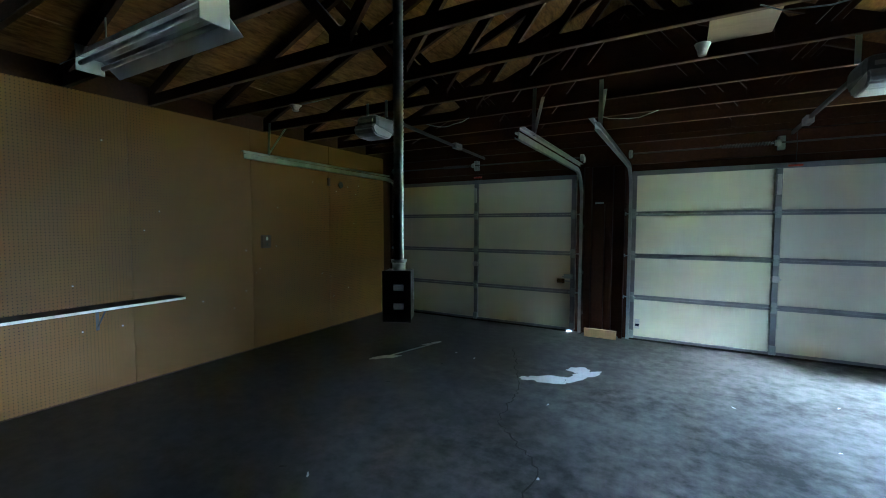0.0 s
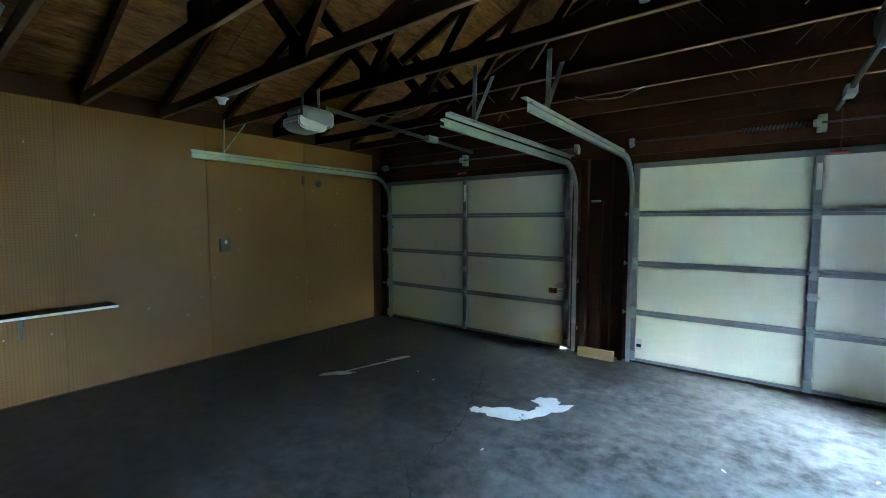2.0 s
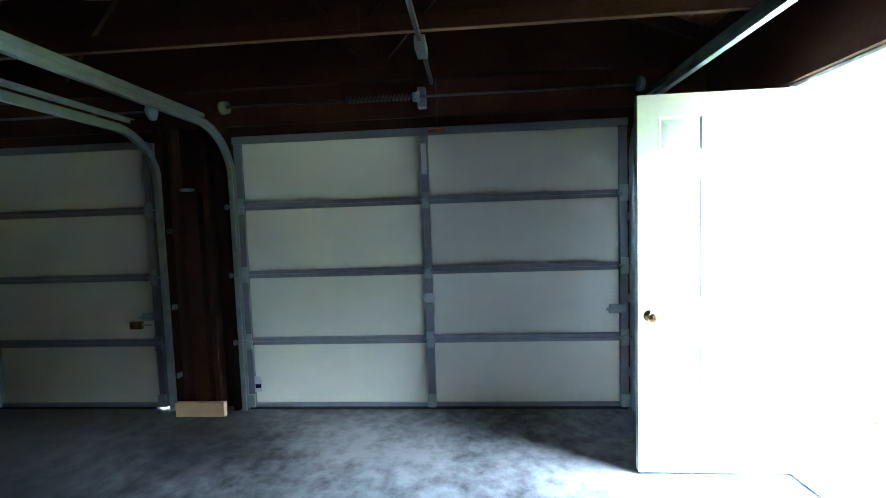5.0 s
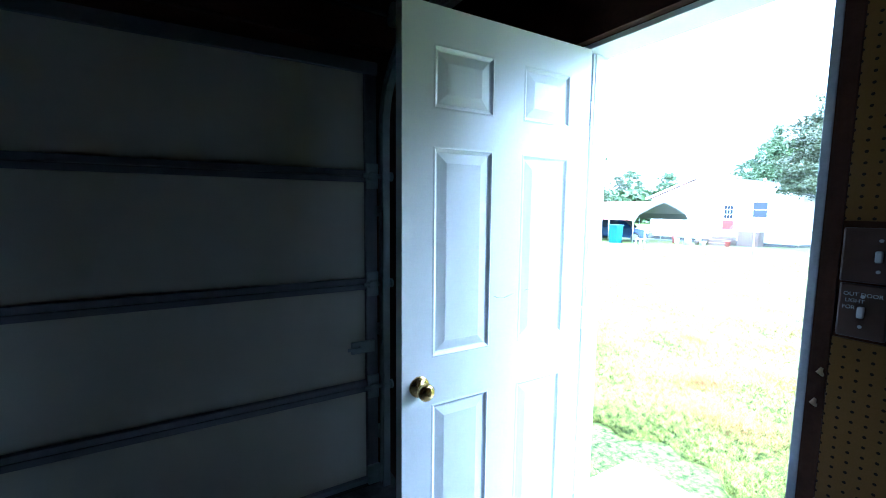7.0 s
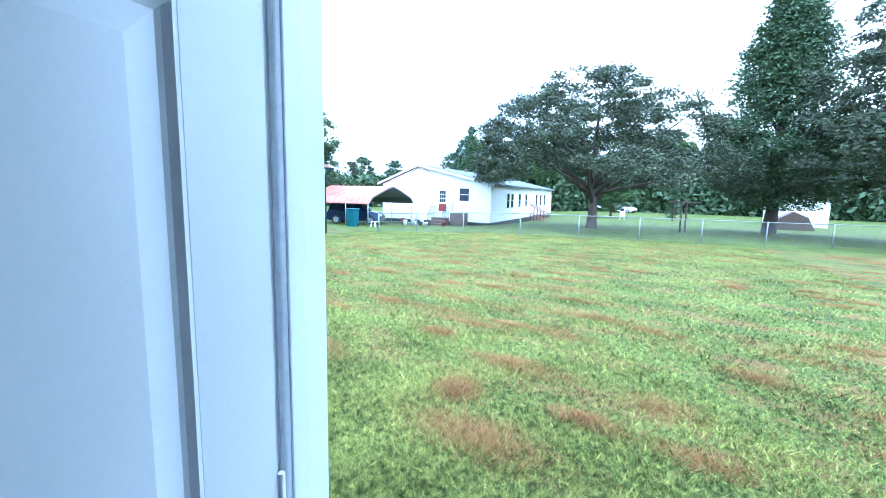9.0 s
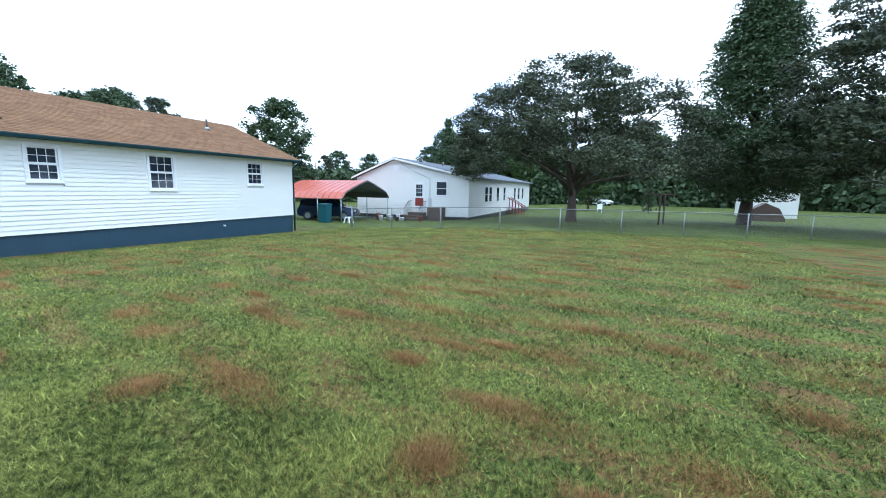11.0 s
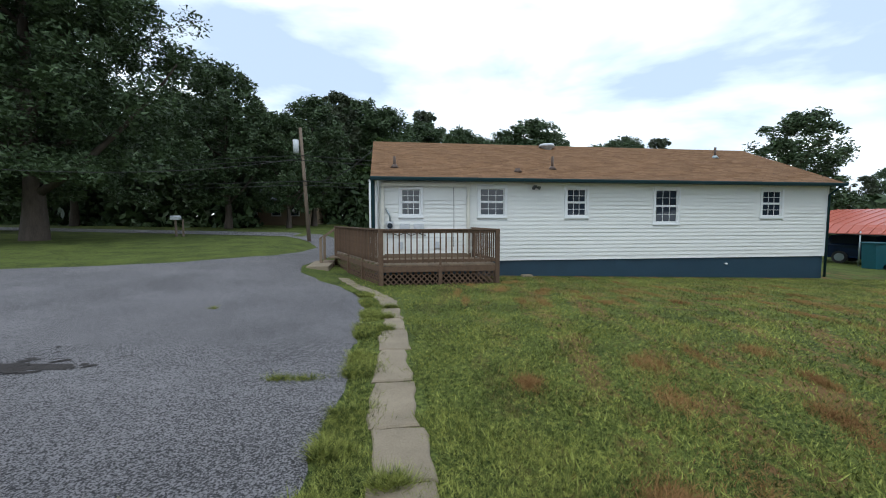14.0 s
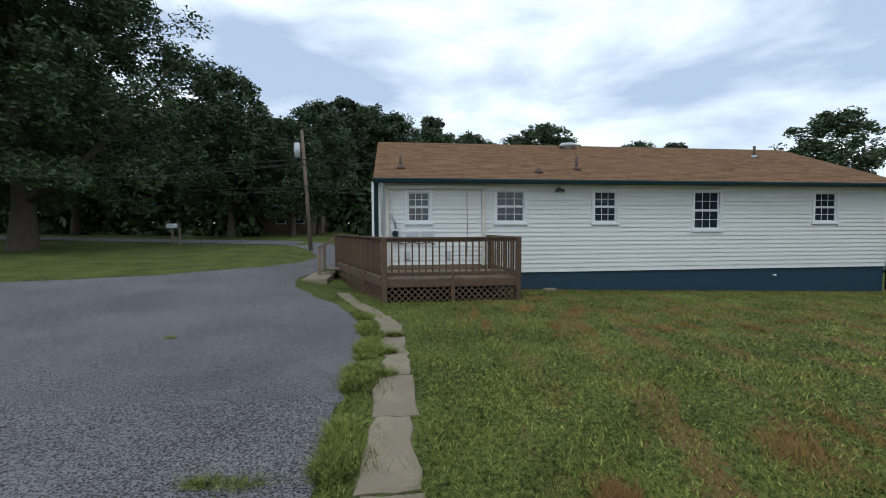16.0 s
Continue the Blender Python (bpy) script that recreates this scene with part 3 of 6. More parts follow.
track(D1[0] + 0.08, 3.95, 1)
track(D1[1] + 0.08, 4.26, -1, 2.14)
track(D2[0] - 0.01, 4.30, 1, 2.155)
track(D2[1] + 0.03, 4.28, -1)

# torsion bars over the doors
for x0, x1, c in ((D1[0], D1[1], -2.33), (D2[0], D2[1], 1.25)):
    t = thing("torsion_bar", (c, 6.76, 2.33), "thin steel torsion bar with a coil spring over the door", "door spring", "torsion bars")
    part("bar", tube(B(), [(x0 - c - 0.05, 0, 0), (x1 - c + 0.08, 0, 0)], 0.009), DARKGREY, t)
    bm = B()
    tube(bm, [(-0.55 + k * 0.5 / 120, 0.019 * math.cos(k * 0.9), 0.019 * math.sin(k * 0.9)) for k in range(121)], 0.006, 5)
    part("spring", bm, BLACK, t)
    part("centre_bracket", bx(B(), -0.03, 0.03, 0.0, 0.078, -0.07, 0.07, 0.004), GALV, t)
    part("cone", tube(B(), [(-0.06, 0, 0), (-0.01, 0, 0)], [0.03, 0.04], 12), GALV, t)
    for x in (x0 - c - 0.04, x1 - c + 0.06):
        part("drum", disc(B(), (x, 0, 0), "x", 0.045, 0.04, 16), GALV, t)


def opener(x, y, z):
    o = thing("door_opener", (x, y, z), "grey ceiling-hung garage door opener with a pale light cover", "door opener", "garage door openers")
    part("housing", bx(B(), -0.12, 0.12, -0.16, 0.17, 0.0, 0.15, 0.045), GREYSTEEL, o)
    bm = B()
    prism(bm, [(-0.20, 0.02), (-0.185, -0.02), (-0.14, -0.045), (0.02, -0.05), (0.07, -0.035), (0.09, 0.0), (0.09, 0.02), (-0.18, 0.06)], "x", -0.115, 0.115)
    bmesh.ops.bevel(bm, geom=bm.edges[:], offset=0.012, segments=2, affect="EDGES")
    part("light_cover", bm, PALEGREY, o, "pale plastic light cover")
    part("badge", bx(B(), -0.08, 0.08, -0.166, -0.158, 0.08, 0.105), PALEGREY, o)
    part("rail", beam(B(), (0, 0.15, 0.19), (0, 6.74 - y, 2.42 - z), 0.022, 0.032), BLACK, o)
    part("trolley", bx(B(), -0.03, 0.03, 1.55, 1.72, 0.12, 0.19, 0.004), GALV, o)
    for s in (-1, 1):
        part("strap", beam(B(), (s * 0.11, 0, 0.145), (s * 0.11, 0, 2.6 - z), 0.03, 0.004, (0, 1, 0)), GALV, o)
    cord = part("release_cord", tube(B(), [(0.03, 2.2, 0.16), (0.035, 2.2, -0.02), (0.03, 2.2, -0.18)], 0.003, 5), WIRE, o)
    part("grip", tube(B(), [(-0.03, 2.2, -0.185), (0.09, 2.2, -0.185)], 0.011, 8), RED, cord, "red pull grip")
    return o


opener(-2.18, 4.25, 2.30)
opener(1.33, 4.50, 2.26)

# ---- things on the long pegboard wall ----
y = SOUTH + 0.06
edges = [-0.44, 0.51, 1.73, 2.952, 4.172, 5.392, 6.62]
for k, (a, b) in enumerate(zip(edges, edges[1:])):
    part("pegboard_panel", bx(B(), WEST - 0.008, WEST, a + 0.002, b - 0.002, 0.01, 2.532, 0.001), PEG, wall_west)
setting("baseboard", bx(B(), WEST - 0.008, WEST - 0.001, SOUTH, 6.62, 0.0, 0.009), TIMBER)
shelf = thing("wall_shelf", (WEST, 1.9, 0.75), "long dark shelf board with a white front edge on steel brackets", "shelf")
part("board", bx(B(), 0.004, 0.25, -1.6, 1.37, 0.0, 0.019), TIMBER, shelf)
part("edging", bx(B(), 0.2505, 0.256, -1.6, 1.372, -0.001, 0.02, 0.001), WHITEPAINT, shelf, "white front edge strip")
for yy in (-1.2, -0.2, 0.78):
    bm = bx(B(), 0.002, 0.008, yy - 0.012, yy + 0.012, -0.2, -0.002, 0.001)
    bx(bm, 0.008, 0.2, yy - 0.012, yy + 0.012, -0.008, -0.002, 0.001)
    beam(bm, (0.01, yy, -0.17), (0.16, yy, -0.012), 0.008, 0.01)
    part("bracket", bm, DARKGREY, shelf)
plate = thing("outlet_box", (WEST, 4.335, 1.25), "brown metal outlet box on the pegboard wall", "outlet")
part("box", bx(B(), 0.001, 0.045, -0.055, 0.055, -0.075, 0.075, 0.005), BROWNPLATE, plate)
part("socket", bx(B(), 0.045, 0.05, -0.014, 0.014, 0.015, 0.055, 0.003), PALEGREY, plate)
part("socket", bx(B(), 0.045, 0.05, -0.014, 0.014, -0.055, -0.015, 0.003), BLACK, plate)
hole = thing("wall_vent", (WEST, 5.62, 2.02), "small round black vent hole in the pegboard", "vent")
part("rim", disc(B(), (0.001, 0, 0), "x", 0.045, 0.008, 18), BLACK, hole)
hook = thing("wall_bracket", (WEST, 5.38, 2.05), "short dark bracket on the pegboard", "bracket")
part("plate", bx(B(), 0.001, 0.02, -0.02, 0.02, -0.06, 0.05, 0.003), BROWNPLATE, hook)
rng = random.Random(4)
for k in range(26):
    yy, zz = rng.uniform(1.8, 6.3), rng.uniform(0.35, 2.3)
    pin = thing("panel_screw", (WEST, yy, zz), "small bright screw head in the pegboard", "screw", "pegboard screws")
    part("head", disc(B(), (0.0008, 0, 0), "x", 0.006, 0.003, 8), PALEGREY, pin)

# fluorescent fitting hung below the trusses
lamp = thing("shop_light", (-2.09, 2.24, 2.38), "white four-foot fluorescent shop light, switched off", "ceiling light")
prof = [(-0.145, -0.045), (-0.055, 0.035), (0.055, 0.035), (0.145, -0.045), (0.143, -0.049), (0.053, 0.029), (-0.053, 0.029), (-0.143, -0.049)]
part("reflector", prism(B(), prof, "x", -0.6, 0.6), WHITEPAINT, lamp)
part("ballast_cover", bx(B(), -0.58, 0.58, -0.04, 0.04, 0.037, 0.075, 0.006), WHITEPAINT, lamp)
for s in (-1, 1):
    part("end_plate", bx(B(), *sorted((s * 0.601, s * 0.612)), -0.07, 0.07, -0.05, 0.10, 0.004), WHITEPAINT, lamp)
    part("tube", tube(B(), [(-0.585, s * 0.055, -0.012), (0.585, s * 0.055, -0.012)], 0.013, 10), PALEGREY, lamp)
    part("hanger", beam(B(), (s * 0.4, 0, 0.07), (s * 0.4, 0, 0.22), 0.012, 0.004, (0, 1, 0)), GALV, lamp)

socket = thing("lamp_holder", (-2.76, 3.80, 2.49), "white porcelain lamp holder without a bulb on the truss", "lamp holder")
part("cup", tube(B(), [(0, 0, 0.0), (0, 0, 0.03), (0, 0, 0.05)], [0.025, 0.034, 0.055], 16), WHITEPAINT, socket)
part("cord", tube(B(), [(0.05, 0, 0.05), (0.2, 0.03, 0.06), (0.5, 0.02, 0.07)], 0.005, 6), PALEGREY, socket)
socket = thing("lamp_holder", (0.42, 4.10, 2.47), "white porcelain lamp holder without a bulb on the truss", "lamp holder")
part("cup", tube(B(), [(0, 0, 0.0), (0, 0, 0.03), (0, 0, 0.068)], [0.022, 0.03, 0.045], 16), WHITEPAINT, socket)

# loose plywood board laid over the chords, and cables
board = thing("plywood_offcut", (0.62, 3.85, PLATE + 0.0915), "pale plywood offcut laid across the truss chords", "board")
part("sheet", bx(B(), -0.17, 0.17, -0.65, 0.72, 0, 0.012, 0.002), PALEWOOD, board)
rng = random.Random(8)
for k, (x, yy) in enumerate(((0.95, 3.77), (-0.1, 5.6), (2.35, 5.0), (-1.8, 4.99))):
    c = thing("loose_cable", (x, yy, PLATE - 0.005), "white electric cable stapled along a rafter and drooping", "cable", "rafter cables")
    pts = [(0.09 * i - 0.3, rng.uniform(-0.02, 0.02) - 0.025, (0.01 if i in (0, 6) else -0.045 * math.sin(i * 0.52) - rng.uniform(0.0, 0.012))) for i in range(7)]
    part("cable", tube(B(), pts, 0.0035, 6), PALEGREY if k % 2 else GALV, c)
ring = thing("cable_coil", (1.75, 3.72, 2.45), "loose coil of pale wire hung under a rafter", "cable")
part("coil", tube(B(), [((0.11 + 0.006 * math.sin(k)) * math.cos(k * 0.42), 0.015 * math.sin(k * 1.3), (0.1 + 0.01 * math.cos(k * 2)) * math.sin(k * 0.42)) for k in range(50)], 0.003, 5), PALEGREY, ring)

# the outlet that hangs on flexible conduit in the middle of the room
drop = thing("hanging_outlet", (-0.142, 1.753, 1.26), "black outlet box hung from the roof on ribbed steel conduit", "outlet")
bm = B()
tube(bm, [(0, 0, 0.115 + k * 0.004) for k in range(296)], [0.0092 + 0.0011 * (k % 2) for k in range(296)], 10)
part("conduit", bm, CONDUIT, drop, "ribbed flexible steel conduit")
part("connector", tube(tube(B(), [(0, 0, 0.095), (0, 0, 0.112)], 0.013, 12), [(0, 0, 0.112), (0, 0, 0.118)], 0.0155, 6), GALV, drop)
m = Matrix.Rotation(radians(25), 4, "Z")
box = part("box", bx(B(), -0.026, 0.026, -0.024, 0.024, 0, 0.097, 0.003, m), DARKGREY, drop)
part("cover", bx(B(), -0.0275, 0.0275, -0.027, -0.0245, -0.001, 0.098, 0.001, m), BLACK, drop, "black outlet cover")
for z in (0.024, 0.06):
    part("socket", bx(B(), -0.006, 0.014, -0.0295, -0.0272, z, z + 0.012, 0.001, m), PALEGREY, drop)

# ---- the floor: cracks and spilled paint ----
def jagged(bm, a, b, n, sway, width, seed):
    r = random.Random(seed)
    a, b = Vector((*a, 0)), Vector((*b, 0))
    side = (b - a).normalized().cross(Vector((0, 0, 1)))
    last = None
    for i in range(n + 1):
        p = a.lerp(b, i / n) + side * (r.uniform(-sway, sway) if 0 < i < n else 0)
        w = width * r.uniform(0.4, 1.3)
        pair = (bm.verts.new(p + side * w + Vector((0, 0, 0.0012))), bm.verts.new(p - side * w + Vector((0, 0, 0.0012))))
        if last:
            bm.faces.new((last[0], last[1], pair[1], pair[0]))
        last = pair
    return bm


bm = B()
for (a, b, sd) in (((-1.33, 5.7), (-0.86, 4.55), 1), ((-0.86, 4.55), (-0.80, 3.9), 2), ((-0.80, 3.9), (-0.36, 3.46), 3), ((-0.36, 3.46), (-0.33, 2.4), 4), ((-0.33, 2.4), (0.1, 1.2), 5)):
    jagged(bm, a, b, 16, 0.022, 0.005, sd)
setting("floor_crack", bm, CRACKDARK, floor)
bm = B()
jagged(bm, (1.9, 5.6), (2.6, 4.6), 12, 0.02, 0.003, 7)
setting("floor_crack", bm, CRACKDARK, floor)


def splash(bm, c, rx, ry, turn, seed, z=0.002):
    r = random.Random(seed)
    ph = [r.uniform(0, 6.28) for _ in range(4)]
    ring = []
    for k in range(40):
        a = 2 * math.pi * k / 40
        w = 1 + 0.22 * math.sin(2 * a + ph[0]) + 0.16 * math.sin(3 * a + ph[1]) + 0.1 * math.sin(7 * a + ph[2]) + 0.05 * math.sin(13 * a + ph[3])
        p = Vector((rx * w * math.cos(a), ry * w * math.sin(a), 0))
        p.rotate(Euler((0, 0, radians(turn))))
        ring.append(bm.verts.new((c[0] + p.x, c[1] + p.y, z)))
    bm.faces.new(ring)
    return bm


stain = thing("paint_spill", (-0.5, 5.1, 0), "dried white paint spill on the concrete floor", "paint stain")
bm = splash(B(), (0.06, 0.06), 0.20, 0.085, 62, 3)
splash(bm, (0.02, 0.20), 0.13, 0.10, 20, 5, 0.0024)
splash(bm, (-0.20, -0.18), 0.22, 0.085, 18, 6, 0.0028)
splash(bm, (-0.38, -0.26), 0.07, 0.05, 30, 9, 0.0032)
part("paint", bm, PAINTSPILL, stain)
stain = thing("paint_spill", (-2.42, 4.75, 0), "thin dried streak of white paint on the floor", "paint stain")
bm = splash(B(), (-0.02, -0.06), 0.15, 0.055, 55, 12)
splash(bm, (0.08, 0.3), 0.36, 0.022, 74, 13, 0.0024)
splash(bm, (0.16, 0.66), 0.12, 0.035, 60, 14, 0.0028)
part("paint", bm, PAINTSPILL, stain)
rng = random.Random(21)
for k in range(14):
    s = thing("floor_fleck", (rng.uniform(-2.5, 1.8), rng.uniform(2.6, 5.8), 0), "small pale fleck of dirt on the floor", "debris", "floor flecks")
    part("fleck", splash(B(), (0, 0), 0.012 + 0.01 * rng.random(), 0.008, rng.uniform(0, 180), k, 0.002), PAINTSPILL if k % 3 else CRACKDARK, s)

# ---- the side doorway ----
frame_y0, frame_y1 = DOOR_Y0, DOOR_Y1
# South jamb, its stop and the seal are greyer than the white pieces.
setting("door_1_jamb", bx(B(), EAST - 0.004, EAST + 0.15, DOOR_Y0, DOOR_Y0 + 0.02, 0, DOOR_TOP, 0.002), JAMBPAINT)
setting("door_1_jamb_2", bx(B(), EAST - 0.004, EAST + 0.15, DOOR_Y1 - 0.02, DOOR_Y1, 0, DOOR_TOP, 0.002), WHITEPAINT)
setting("door_1_head", bx(B(), EAST - 0.004, EAST + 0.15, DOOR_Y0 + 0.02, DOOR_Y1 - 0.02, DOOR_TOP - 0.02, DOOR_TOP, 0.002), WHITEPAINT)
setting("door_1_stop", bx(B(), EAST + 0.05, EAST + 0.09, DOOR_Y1 - 0.036, DOOR_Y1 - 0.0205, 0, DOOR_TOP - 0.021, 0.002), WHITEPAINT)
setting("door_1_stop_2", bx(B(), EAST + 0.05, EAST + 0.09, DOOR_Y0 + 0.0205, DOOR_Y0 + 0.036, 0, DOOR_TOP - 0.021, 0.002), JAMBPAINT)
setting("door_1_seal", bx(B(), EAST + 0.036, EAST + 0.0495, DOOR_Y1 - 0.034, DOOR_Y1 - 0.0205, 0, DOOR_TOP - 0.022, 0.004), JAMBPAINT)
setting("door_1_sill", bx(B(), EAST - 0.01, EAST + 0.17, DOOR_Y0 + 0.0205, DOOR_Y1 - 0.0205, 0.001, 0.016, 0.004), GALV)
for y0, y1 in ((DOOR_Y0 - 0.085, DOOR_Y0 - 0.002), (DOOR_Y1 + 0.002, DOOR_Y1 + 0.085)):
    setting("trim_casing", bx(B(), EAST + 0.124, EAST + 0.155, y0, y1, -0.02, DOOR_TOP + 0.003, 0.003), WHITEPAINT)
setting("trim_casing_head", bx(B(), EAST + 0.124, EAST + 0.155, DOOR_Y0 - 0.085, DOOR_Y1 + 0.085, DOOR_TOP + 0.005, DOOR_TOP + 0.085, 0.003), WHITEPAINT)

leaf = thing("side_door", (EAST - 0.012, DOOR_Y1 - 0.024, 0.012), "white six-panel side door standing wide open, with a brass knob", "door", turn=180)
LW, LH, LT = 0.79, 2.035, 0.042
cols = ((0.105, 0.33), (0.455, 0.685))
rows = ((0.20, 0.80), (0.955, 1.625), (1.735, 1.925))


def leaf_slab():
    """The slab, with both faces raised and fielded in six panels; local x runs from hinge to free edge, y is thickness."""
    bm = bx(B(), 0, LW, 0.010, LT - 0.010, 0, LH)
    for y0, y1 in ((0.0, 0.0105), (LT - 0.0105, LT)):
        holes = [(a, b, c, d) for a, b in cols for c, d in rows]
        holed(bm, "y", y0, y1, 0, LW, 0, LH, holes)
    return bm


part("slab", leaf_slab(), WHITEPAINT, leaf)
for a, b in cols:
    for c, d in rows:
        for face, out in ((0.010, -1), (LT - 0.010, 1)):
            bm = B()
            rings = []
            for inset, rise in ((0.0, 0.0095), (0.006, 0.011), (0.013, 0.004), (0.018, 0.0015), (0.05, 0.0085), (0.053, 0.0085)):
                rings.append([bm.verts.new((x, face + out * rise, z)) for x, z in ((a + inset, c + inset), (b - inset, c + inset), (b - inset, d - inset), (a + inset, d - inset))])
            for r0, r1 in zip(rings, rings[1:]):
                for k in range(4):
                    bm.faces.new((r0[k], r0[(k + 1) % 4], r1[(k + 1) % 4], r1[k]))
            bm.faces.new(rings[-1])
            bmesh.ops.recalc_face_normals(bm, faces=bm.faces[:])
            part("panel", bm, WHITEPAINT, leaf)
for face, out in ((0.0, -1), (LT, 1)):
    prof = [(0.0, 0.034), (0.005, 0.034), (0.008, 0.03), (0.012, 0.013), (0.03, 0.012), (0.036, 0.02), (0.045, 0.027), (0.056, 0.027), (0.064, 0.02), (0.066, 0.006)]
    part("door_knob", tube(B(), [(LW - 0.06, face + out * d, 0.87) for d, r in prof], [r for d, r in prof], 20), BRASS, leaf, "round brass knob")
for z in (0.2, 1.0, 1.8):
    part("hinge", tube(bx(B(), -0.001, 0.002, 0.004, LT - 0.004, z - 0.045, z + 0.045), [(-0.006, LT + 0.002, z - 0.045), (-0.006, LT + 0.002, z + 0.045)], 0.005, 8), WHITEPAINT, leaf)
part("bottom_sweep", bx(B(), 0.004, LW - 0.004, 0.004, LT - 0.004, -0.006, 0.0), RUBBER, leaf)
bm = B()
rng = random.Random(2)
for (x0, z0, x1, z1) in ((0.44, 1.13, 0.40, 1.125), (0.395, 1.123, 0.352, 1.135), (0.30, 1.140, 0.26, 1.145)):
    tube(bm, [(x0 + (x1 - x0) * k / 6, LT + 0.0005, z0 + (z1 - z0) * k / 6 + rng.uniform(-0.002, 0.002)) for k in range(7)], 0.0007, 4)
part("scratch", bm, DARKGREY, leaf, "thin dark scratches")

# pegboard and switches beside the doorway
for a, b, z0, z1 in ((4.02, 5.245, 1.43, 2.45), (4.02, 5.245, 0.02, 1.15), (4.02, 5.02, 1.152, 1.428), (2.80, 4.015, 0.02, 2.45), (1.58, 2.795, 0.02, 2.45), (0.36, 1.575, 0.02, 2.45), (SOUTH + 0.01, 0.355, 0.02, 2.45)):
    part("pegboard_panel", bx(B(), EAST - 0.008, EAST - 0.001, a, b, z0, z1, 0.001), PEG, wall_east)
setting("trim_door_stud", bx(B(), EAST - 0.006, EAST - 0.001, 5.248, DOOR_Y0 - 0.001, 0.0, 2.45), TIMBER)


def switch_plate(y, z, wide, high, toggles):
    s = thing("switch_plate", (EAST, y, z), "dark brown switch plate with white toggles by the doorway", "light switch", "switch plates")
    part("plate", bx(B(), -0.022, -0.009, -wide / 2, wide / 2, -high / 2, high / 2, 0.004), BROWNPLATE, s)
    for k in toggles:
        part("toggle", bx(B(), -0.034, -0.022, k - 0.006, k + 0.006, -0.014, 0.012, 0.003), PALEGREY, s)
        part("screw", disc(B(), (-0.022, k, -0.035), "x", 0.004, -0.002, 8), PALEGREY, s)
        part("screw", disc(B(), (-0.022, k, 0.035), "x", 0.004, -0.002, 8), PALEGREY, s)
    return s


switch_plate(5.155, 1.352, 0.17, 0.125, (-0.05, 0.02))
low = switch_plate(5.195, 1.222, 0.085, 0.125, (0.0,))


def writing(text, y, z, size, parent):
    cu = bpy.data.curves.new("writing", "FONT")
    cu.body, cu.size, cu.extrude = text, size, 0.0003
    tmp = bpy.data.objects.new("writing", cu)
    scene.collection.objects.link(tmp)
    me = bpy.data.meshes.new_from_object(tmp.evaluated_get(bpy.context.evaluated_depsgraph_get()))
    bpy.data.objects.remove(tmp)
    me.materials.append(PALEGREY)
    o = new("writing", me)
    o.parent = parent
    o.matrix_basis = pose(-0.0228, y, z, 90, 0, -90)
    return o


writing("OUT DOOR", 0.034, 0.035, 0.0125, low)
writing("LIGHT", 0.030, 0.020, 0.012, low)
writing("FOR", 0.034, 0.004, 0.012, low)
rng = random.Random(17)
for k in range(7):
    c = thing("torn_caulk", (EAST - 0.004, rng.uniform(5.24, 5.268), rng.uniform(0.4, 1.2)), "torn bit of pale sealant on the door frame", "debris", "torn sealant")
    part("lump", tube(B(), [(0, 0, 0), (-0.006, 0.006, 0.008), (-0.004, 0.002, 0.02)], [0.004, 0.007, 0.003], 6), PALEWOOD, c)
hook = thing("wall_hook", (EAST, 5.135, 1.45), "small steel screw hook in the pegboard", "hook")
part("hook", tube(B(), [(-0.001, 0, 0), (-0.02, 0, 0), (-0.03, 0, 0.01), (-0.022, 0, 0.02)], 0.003, 6), GALV, hook)
setting("trim_dark_header", bx(B(), EAST - 0.04, EAST - 0.001, DOOR_Y0 - 0.1, NORTH - 0.1, DOOR_TOP + 0.002, 2.46), TIMBER)
pad = setting("pavement_step", bx(B(), EAST + 0.175, EAST + 0.85, DOOR_Y0 - 0.15, DOOR_Y1 + 0.25, -0.25, -0.035, 0.01), SLAB)


# ---- outdoors: ground, drive, path ----
def ground_mesh():
    xs = sorted({*[round(-30 + i * 1.0, 2) for i in range(91)], *[-400, -200, -120, -80, -55, -42, 75, 95, 130, 200, 400]})
    ys = sorted({*[round(-30 + i * 1.0, 2) for i in range(91)], *[-400, -200, -120, -80, -55, -42, 75, 95, 130, 200, 400]})
    verts, faces = [], []
    inside = lambda x, y: WEST < x < EAST and SOUTH < y < NORTH
    for y in ys:
        for x in xs:
            verts.append((x, y, -0.32 if inside(x, y) else lie(x, y)))
    n = len(xs)
    for j in range(len(ys) - 1):
        for i in range(n - 1):
            a = j * n + i
            faces.append((a, a + 1, a + n + 1, a + n))
    return verts, faces


ob = cloud("ground", *ground_mesh(), LAWN)
ob.data.polygons.foreach_set("use_smooth", [True] * len(ob.data.polygons))
tagged(ob, kind="structure")


def along(points, y):
    for (ya, a), (yb, b) in zip(points, points[1:]):
        if ya <= y <= yb:
            k = (y - ya) / (yb - ya)
            k = k * k * (3 - 2 * k) * 0.5 + k * 0.5
            return a + (b - a) * k
    return points[0][1] if y < points[0][0] else points[-1][1]


DRIVE_EAST = [(7.0, 3.35), (9.0, 3.70), (10.9, 3.84), (14.4, 3.86), (16.2, 3.67), (17.9, 3.10), (19.1, 2.35), (20.4, 1.62), (21.5, 1.46), (22.5, 1.55), (25, 1.85), (28, 2.1), (33, 3.0)]
